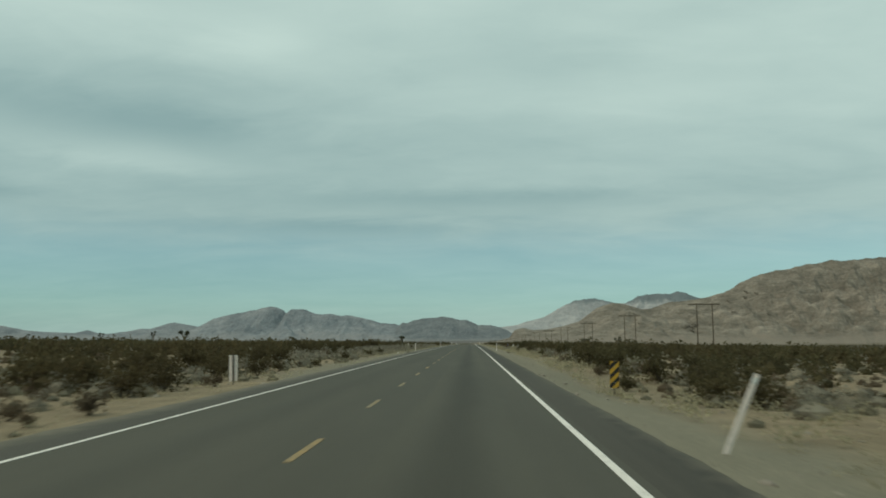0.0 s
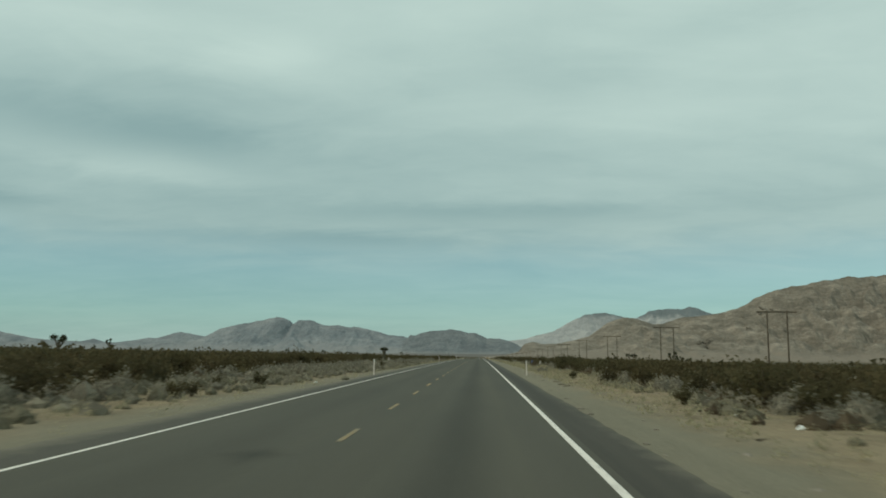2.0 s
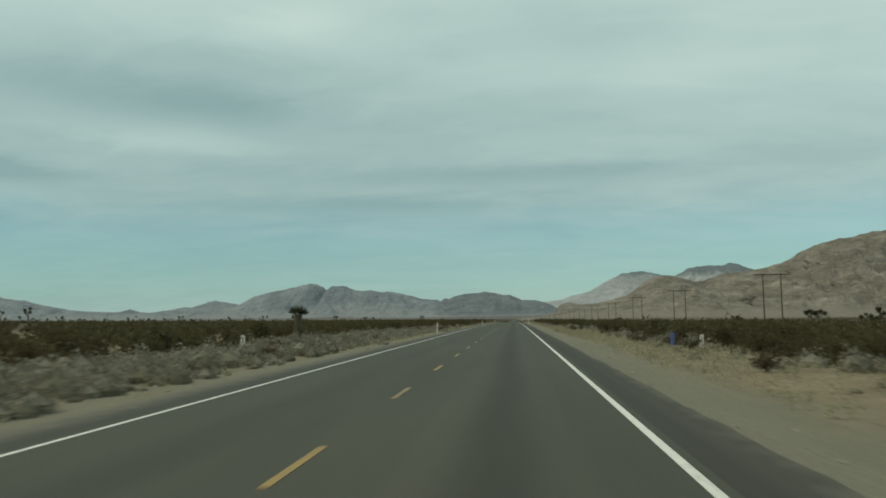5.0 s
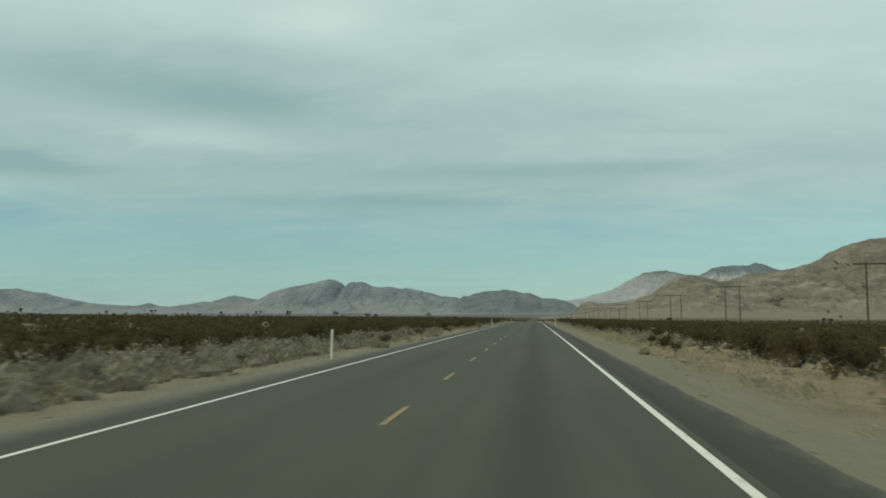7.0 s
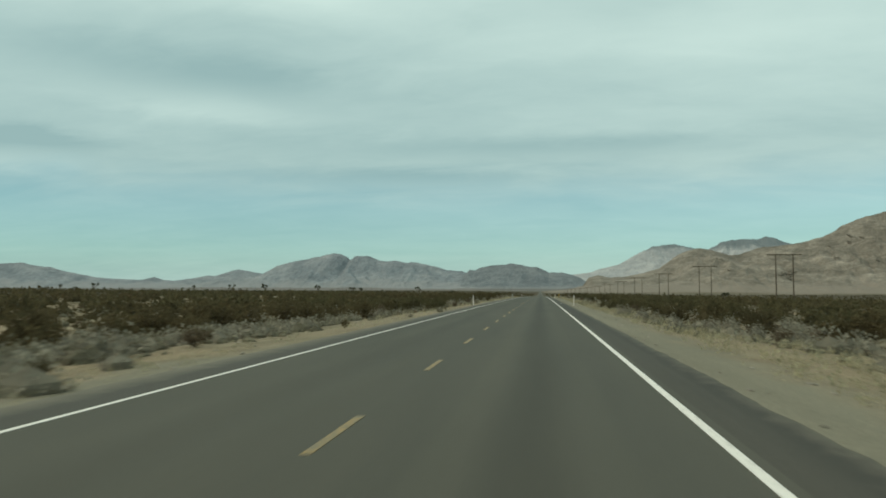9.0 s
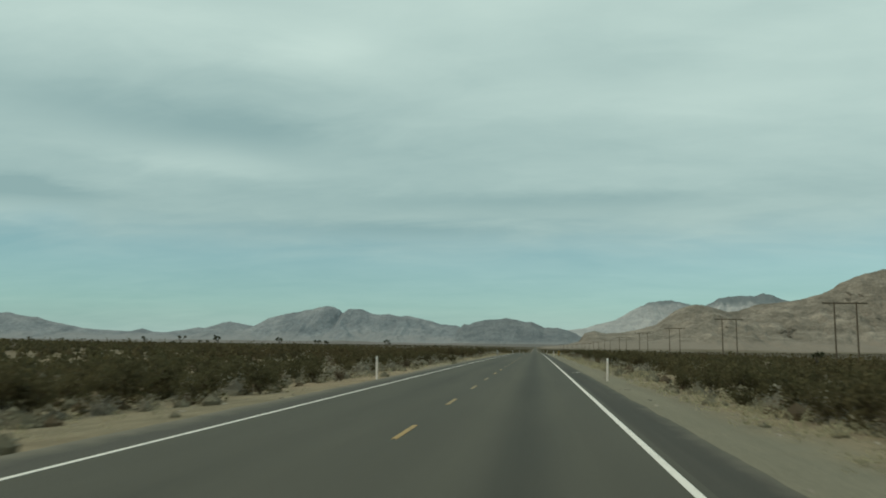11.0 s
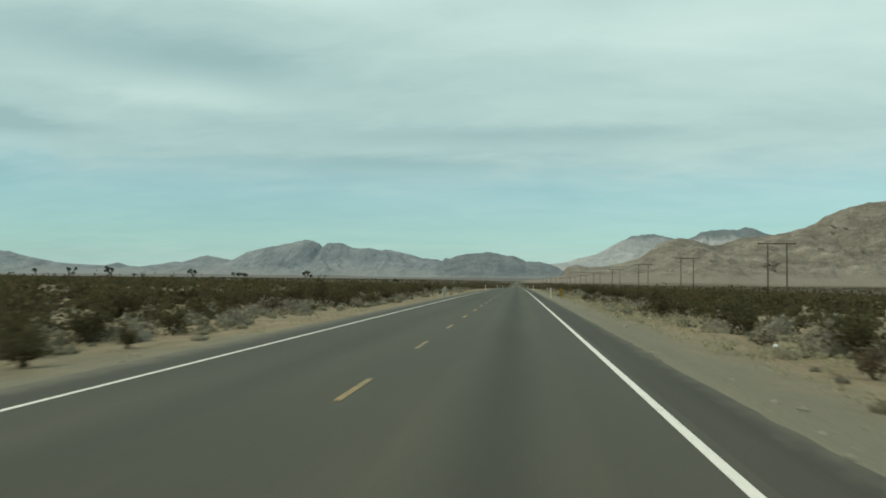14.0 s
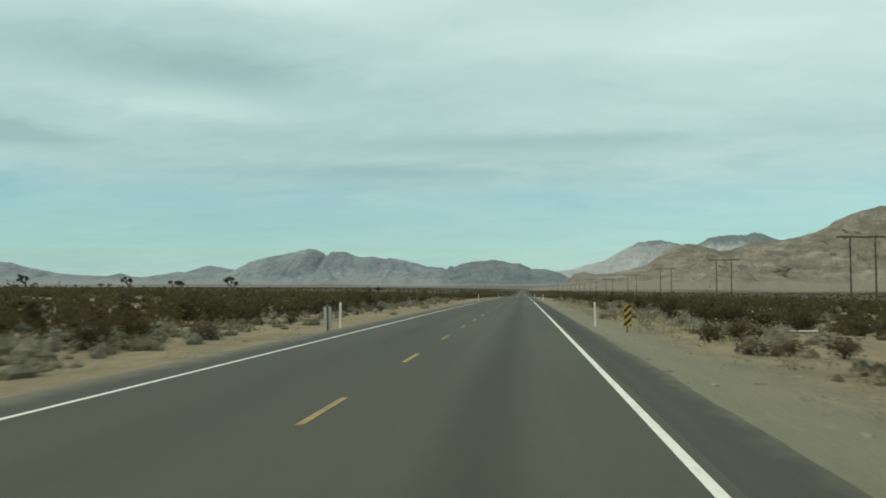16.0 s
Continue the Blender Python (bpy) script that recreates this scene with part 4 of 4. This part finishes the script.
def joshua_tree(seed, height, forks=2):
    """A short trunk that forks a few times, each limb ending in a spiky ball of leaves."""
    r = rng(seed)
    base = new("joshua_tree")
    bm, heads = bmesh.new(), []

    def limb(a, way, length, radius, level):
        b = a + way * length
        tube(bm, a, b, radius, radius * 0.8, 6)
        if level == 0:
            heads.append((b, way))
            return
        for _ in range(2 if level < 2 else 3):
            turn = Vector((r.normal(0, 0.75), r.normal(0, 0.75), 0.55)) + way * 0.6
            limb(b, turn.normalized(), length * r.uniform(0.55, 0.85), radius * 0.72, level - 1)

    limb(Vector((0, 0, -0.05)), Vector((r.normal(0, 0.06), r.normal(0, 0.06), 1)).normalized(), height * 0.42, height * 0.05, forks)
    part("trunk", bm, M_BARK, base, "shaggy brown trunk and limbs")
    verts, faces = [], []
    for c, way in heads:
        for _ in range(85):
            d = Vector(r.normal(size=3)).normalized() + way * 0.45
            side = d.cross(Vector(r.normal(size=3))).normalized() * 0.045 * height / 3
            tip = c + d.normalized() * 0.165 * height * r.uniform(0.7, 1.1)
            n = len(verts)
            verts += [c + side, c - side, tip]
            faces.append((n, n + 1, n + 2))
    mesh_part("leaves", mesh_from("leaves", verts, faces, M_JOSHUA), base, "spiky dark green leaf heads")
    return tagged(base, "Joshua tree with spiky leaf heads above the scrub", "tree", "Joshua trees on the plain")


def plant_joshuas():
    protos = [joshua_tree(500 + k, 3.0) for k in range(5)]
    places = [(-52, 146, 1.1), (-129, 320, 1.4), (-102, 571, 1.6), (-124, 560.5, 1.55), (-81.6, 555, 1.2), (-74.6, 543, 1.15), (-41.4, 486, 1.05), (-44.4, 621, 1.2), (-49.7, 635, 1.05), (-147.5, 577, 1.45), (-181, 610, 1.3), (-225, 783, 1.4), (46.5, 222, 0.85), (49, 225, 0.75), (60, 330, 0.8)]
    r = rng(77)
    for _ in range(34):
        yy = r.uniform(120, 1000)
        places.append((-r.uniform(150, 420), yy, r.uniform(0.95, 1.45)))
    for _ in range(8):
        places.append((r.uniform(30, 62), r.uniform(150, 700), r.uniform(0.6, 1.0)))
    for k, (px, py, s) in enumerate(places):
        m = pose(px, py, float(ground_height(px, py)) - 0.03, 0, 0, r.uniform(0, 360))
        ob = protos[k] if k < len(protos) else copy_thing(protos[k % len(protos)], m)
        ob.matrix_basis = m
        ob.scale = (s, s, s)


def young_joshua(px, py):
    """An unbranched Joshua tree: a shaggy skirted trunk under one broad flat leaf head."""
    r = rng(531)
    base = new("joshua_tree")
    bm = bmesh.new()
    tube(bm, (0, 0, -0.05), (0.03, 0, 0.75), 0.20, 0.17, 12)
    tube(bm, (0.03, 0, 0.75), (0.0, 0.02, 1.65), 0.17, 0.24, 12)
    for _ in range(260):  # dead leaves hang down along the trunk
        a, z = r.uniform(0, 6.28), r.uniform(0.25, 1.65)
        out = Vector((math.cos(a), math.sin(a), 0))
        side = Vector((-math.sin(a), math.cos(a), 0)) * 0.03
        p = out * 0.17 + Vector((0, 0, z))
        bm.faces.new([bm.verts.new(v) for v in (p + side, p - side, p + out * r.uniform(0.06, 0.16) - Vector((0, 0, r.uniform(0.18, 0.3))))])
    part("trunk", bm, M_LOW, base, "pale shaggy trunk of hanging dead leaves")
    verts, faces = [], []
    for _ in range(420):
        d = Vector(r.normal(size=3))
        d.z = abs(d.z) * 0.75 - 0.12
        d.normalize()
        c = Vector((d.x * 0.2, d.y * 0.2, 1.68 + 0.12 * r.random()))
        side = d.cross(Vector(r.normal(size=3))).normalized() * 0.035
        n = len(verts)
        verts += [c + side, c - side, c + d * r.uniform(0.32, 0.5)]
        faces.append((n, n + 1, n + 2))
    mesh_part("leaves", mesh_from("leaves", verts, faces, M_JOSHUA), base, "broad dark green leaf head")
    base.matrix_basis = pose(px, py, float(ground_height(px, py)), 0, 3, 20)
    base.scale = (1.2, 1.2, 1.28)
    return tagged(base, "young Joshua tree with one broad leaf head on a shaggy trunk", "tree", "Joshua trees on the plain")


plant_joshuas()
young_joshua(-13.3, 173.3)


# ---- power line ----
def h_frame():
    base = new("power_pole")
    for x in (-2.25, 2.25):
        part("pole", tube(bmesh.new(), (x, 0, -0.4), (x, 0, 13.15), 0.20, 0.14, 12), M_POLE, base)
    bm = box(bmesh.new(), (9.2, 0.24, 0.30), (0, 0.2, 12.9), 0.02)
    part("crossarm", bm, M_POLE, base, "long dark timber crossarm")
    return tagged(base, "tall wooden H-frame power pole with a single crossarm", "power pole", "power line beside the road")


proto = h_frame()
for k, (px, py) in enumerate(((70, 229), (68, 326), (67, 434), (64.7, 525), (64, 623), (62, 711), (60.5, 803), (58.5, 897), (56.5, 990), (54.5, 1085), (52.5, 1180), (50.5, 1275), (48.5, 1370), (46.5, 1465), (44.5, 1560))):
    m = pose(px, py, float(ground_height(px, py)), 0, 0, 1.2)
    if k:
        copy_thing(proto, m)
    else:
        proto.matrix_basis = m


# ---- roadside furniture ----
def delineator(height=1.05):
    base = new("delineator_post")
    bm = box(bmesh.new(), (0.095, 0.03, height + 0.1), (0, 0, height / 2 - 0.05), 0.012)
    part("post", bm, M_POST, base)
    part("reflector", box(bmesh.new(), (0.075, 0.006, 0.075), (0, -0.018, height - 0.09), 0.003), M_REFLECTOR, base, "small white reflector")
    return tagged(base, "slim white plastic delineator post on the verge", "road post", "white posts along the road")


def place_posts():
    proto = delineator()
    places = [(5.4, 10.3), (-5.15, 101.3), (5.45, 103.3), (-5.4, 194.3), (-5.02, 294.4), (5.3, 297.4), (-5.05, 404.2), (5.3, 408.0), (-5.05, 500), (5.4, 503), (-5.05, 598), (5.4, 600), (-5.05, 696)]
    for k, (px, py) in enumerate(places):
        m = pose(px, py, float(ground_height(px, py)), (k * 37 % 5 - 2) * 0.6, (k * 53 % 7 - 3) * 0.5, 0)
        if k:
            copy_thing(proto, m)
    # the first one was knocked over to the right
    proto.matrix_basis = pose(5.4, 10.3, float(ground_height(5.4, 10.3)) - 0.02, 0, 24, 0)
    proto.scale = (0.82, 1.0, 1.13)
    tagged(proto, "white plastic delineator post leaning over on the gravel shoulder")


place_posts()


def object_marker(px, py, away, back=None, sunk=0.0, pitch=0.26, scale=1.0):
    """A striped hazard panel on a steel post; away: seen from its plain back."""
    base = new("hazard_marker")
    part("post", box(bmesh.new(), (0.06, 0.035, 1.35), (0, 0.03, 0.55), 0.006), M_RUST, base, "brown steel channel post")
    plate = part("panel", box(bmesh.new(), (0.305, 0.006, 0.914), (0, 0, 0.72), 0.002), back if away else M_SIGN_YELLOW, base, "bare metal back of the panel" if away else "yellow reflective panel")
    if not away:
        # black stripes that fall towards the road, cut to the panel's outline
        for k in range(-1, 5):
            bm = bmesh.new()
            z0 = 0.22 + k * pitch
            vs = [bm.verts.new(p) for p in ((-0.15, -0.0065, z0), (0.15, -0.0065, z0 + 0.30), (0.15, -0.0065, z0 + 0.30 + pitch / 2), (-0.15, -0.0065, z0 + pitch / 2))]
            bm.faces.new(vs)
            for z, s in ((0.267, -1), (1.173, 1)):
                geom = list(bm.verts) + list(bm.edges) + list(bm.faces)
                bmesh.ops.bisect_plane(bm, geom=geom, plane_co=(0, 0, z), plane_no=(0, 0, s), clear_outer=True)
            if bm.faces:
                part("stripe", bm, M_SIGN_BLACK, plate)
            else:
                bm.free()
    for z in (0.45, 1.0):
        part("bolt", tube(bmesh.new(), (0, -0.012, z), (0, 0.05, z), 0.012, 0.012, 6), M_STEEL, base)
    base.matrix_basis = pose(px, py, float(ground_height(px, py)) - sunk, 0, 1.5, 180 if away else 0)
    base.scale = (scale, scale, scale)
    label = "plain back of a roadside hazard marker on a steel post" if away else "yellow and black striped hazard marker on a steel post"
    return tagged(base, label, "road sign", "hazard markers at the culverts")


object_marker(6.9, 26.7, False, pitch=0.33)
object_marker(-6.36, 27.0, True, M_POST, 0.16)
object_marker(6.05, 403.3, False, pitch=0.3, scale=0.88)
object_marker(-4.86, 401.5, True, paint_material("weathered_sheet", (0.46, 0.45, 0.41), (0.36, 0.35, 0.31)), 0.14, scale=0.9)


def marker_post(px, py, material, label, height):
    """A short flat utility marker with a rounded top and a dark slot."""
    base = new("marker_post")
    bm = bmesh.new()
    for sx in (-0.055, 0.055):
        box(bm, (0.07, 0.05, height + 0.1), (sx, 0, height / 2 - 0.05), 0.015)
    part("stake", bm, material, base)
    part("cap", box(bmesh.new(), (0.19, 0.056, 0.10), (0, 0, height - 0.03), 0.025), material, base)
    base.matrix_basis = pose(px, py, float(ground_height(px, py)), 0, 2, 12)
    return tagged(base, label, "marker post")


marker_post(-10.2, 153.5, M_POST, "short white utility marker post among pale shrubs", 0.85)
marker_post(10.4, 155.5, M_POST, "short white utility marker post among pale shrubs", 0.62)
marker_post(9.4, 157, Mat("faded_blue_plastic", 0.6).color((0.13, 0.18, 0.40)).m, "faded blue utility marker post on the verge", 0.7)


def culvert_rail():
    base = new("low_rail")
    for x in (-0.66, 0.66):
        part("stake", tube(bmesh.new(), (x, 0, -0.1), (x, 0, 0.30), 0.018, 0.016, 8), M_STEEL, base)
    part("rail", tube(bmesh.new(), (-0.66, -0.04, 0.15), (0.66, -0.04, 0.15), 0.032, 0.032, 10), M_POST, base, "white pipe rail")
    base.matrix_basis = pose(13.95, 408.2, float(ground_height(13.95, 408.2)), 0, 0, 8)
    return tagged(base, "low white pipe rail between two stakes", "rail")


culvert_rail()


def litter(px, py, size, seed):
    """A crumpled scrap of plastic."""
    bm = bmesh.new()
    bmesh.ops.create_icosphere(bm, subdivisions=2, radius=size)
    for v in bm.verts:
        v.co *= 1 + 0.6 * noise.noise(v.co * 9 + Vector((seed, 0, 0)))
        v.co.z = max(v.co.z * 0.6, -0.02) + 0.02
    ob = part("litter", bm, M_LITTER)
    ob.matrix_basis = pose(px, py, float(ground_height(px, py)), 0, 0, seed * 40)
    return tagged(ob, "crumpled scrap of white plastic on the sand", "litter", "scraps beside the road")


for k, (px, py, size) in enumerate(((-10.4, 59.0, 0.22), (-7.2, 87.1, 0.10), (-6.0, 86, 0.09), (-10.4, 52.5, 0.16), (8.9, 64.3, 0.13), (9.0, 69, 0.07), (-8.2, 331, 0.10), (9.3, 352, 0.11), (8.1, 366, 0.05), (-9.6, 303, 0.12))):
    litter(px, py, size, k + 1)


def dead_stick(px, py, length, turn, seed):
    """A weathered branch lying on the gravel, with a bend and a broken fork."""
    base = new("dead_stick")
    r = rng(900 + seed)
    bm = bmesh.new()
    way = Vector((1, 0, 0))
    at = Vector((-length / 2, 0, 0.02))
    for k in range(4):
        way = (way + Vector((0, r.normal(0, 0.22), r.normal(0.01, 0.05)))).normalized()
        to = at + way * length / 4
        tube(bm, at, to, 0.034 - 0.005 * k, 0.029 - 0.005 * k, 6)
        if k == 1:
            fork = to
        at = to
    part("branch", bm, M_DEADWOOD, base)
    bm = bmesh.new()
    tube(bm, fork, fork + Vector((0.3, 0.25 * (-1) ** seed, 0.12)) * length * 0.6, 0.02, 0.008, 5)
    part("twig", bm, M_DEADWOOD, base)
    base.matrix_basis = pose(px, py, float(ground_height(px, py)) + 0.005, 0, 0, turn)
    base.scale = (0.7, 0.6, 0.6)
    return tagged(base, "dark dead branch lying on the gravel verge", "branch", "dead branches on the verge")


for k, (px, py, length, turn) in enumerate(((6.4, 91.1, 0.6, 10), (6.25, 87.4, 1.1, 60), (7.15, 89, 0.9, 5), (6.3, 85.3, 0.9, 50), (6.7, 198.3, 0.5, 20), (6.5, 199, 0.45, 80), (6.8, 196.6, 0.5, 5), (6.9, 194.2, 0.5, 30), (6.1, 374.7, 0.6, 70), (-4.95, 85.3, 0.35, 15), (-5.6, 195.5, 0.6, 20), (7.3, 62, 0.7, 35), (-5.9, 186.5, 0.5, 40))):
    dead_stick(px, py, length, turn, k)


def stones():
    """Loose stones and broken asphalt along the verges."""
    r = rng(91)
    bm = bmesh.new()
    bmesh.ops.create_icosphere(bm, subdivisions=1, radius=1.0)
    ball = np.array([v.co[:] for v in bm.verts])
    tri = np.array([[v.index for v in f.verts] for f in bm.faces])
    bm.free()
    verts, faces = [], []
    for k in range(3800):
        px = r.choice((-1, 1)) * (4.9 + 5.5 * r.random() ** 1.5)
        py = r.uniform(-5, 470)
        size = 0.016 + 0.07 * r.random() ** 4
        pts = ball * r.uniform(0.6, 1.3, (len(ball), 1)) * size * (r.uniform(0.8, 1.8), r.uniform(0.8, 1.8), 0.6)
        faces += (tri + len(verts)).tolist()
        verts += (pts + (px, py, float(ground_height(px, py)))).tolist()
    return tagged(new("stones", mesh_from("stones", verts, faces, M_STONE)), "scattered brown stones on the gravel verges", "stones", kind="stuff")


stones()
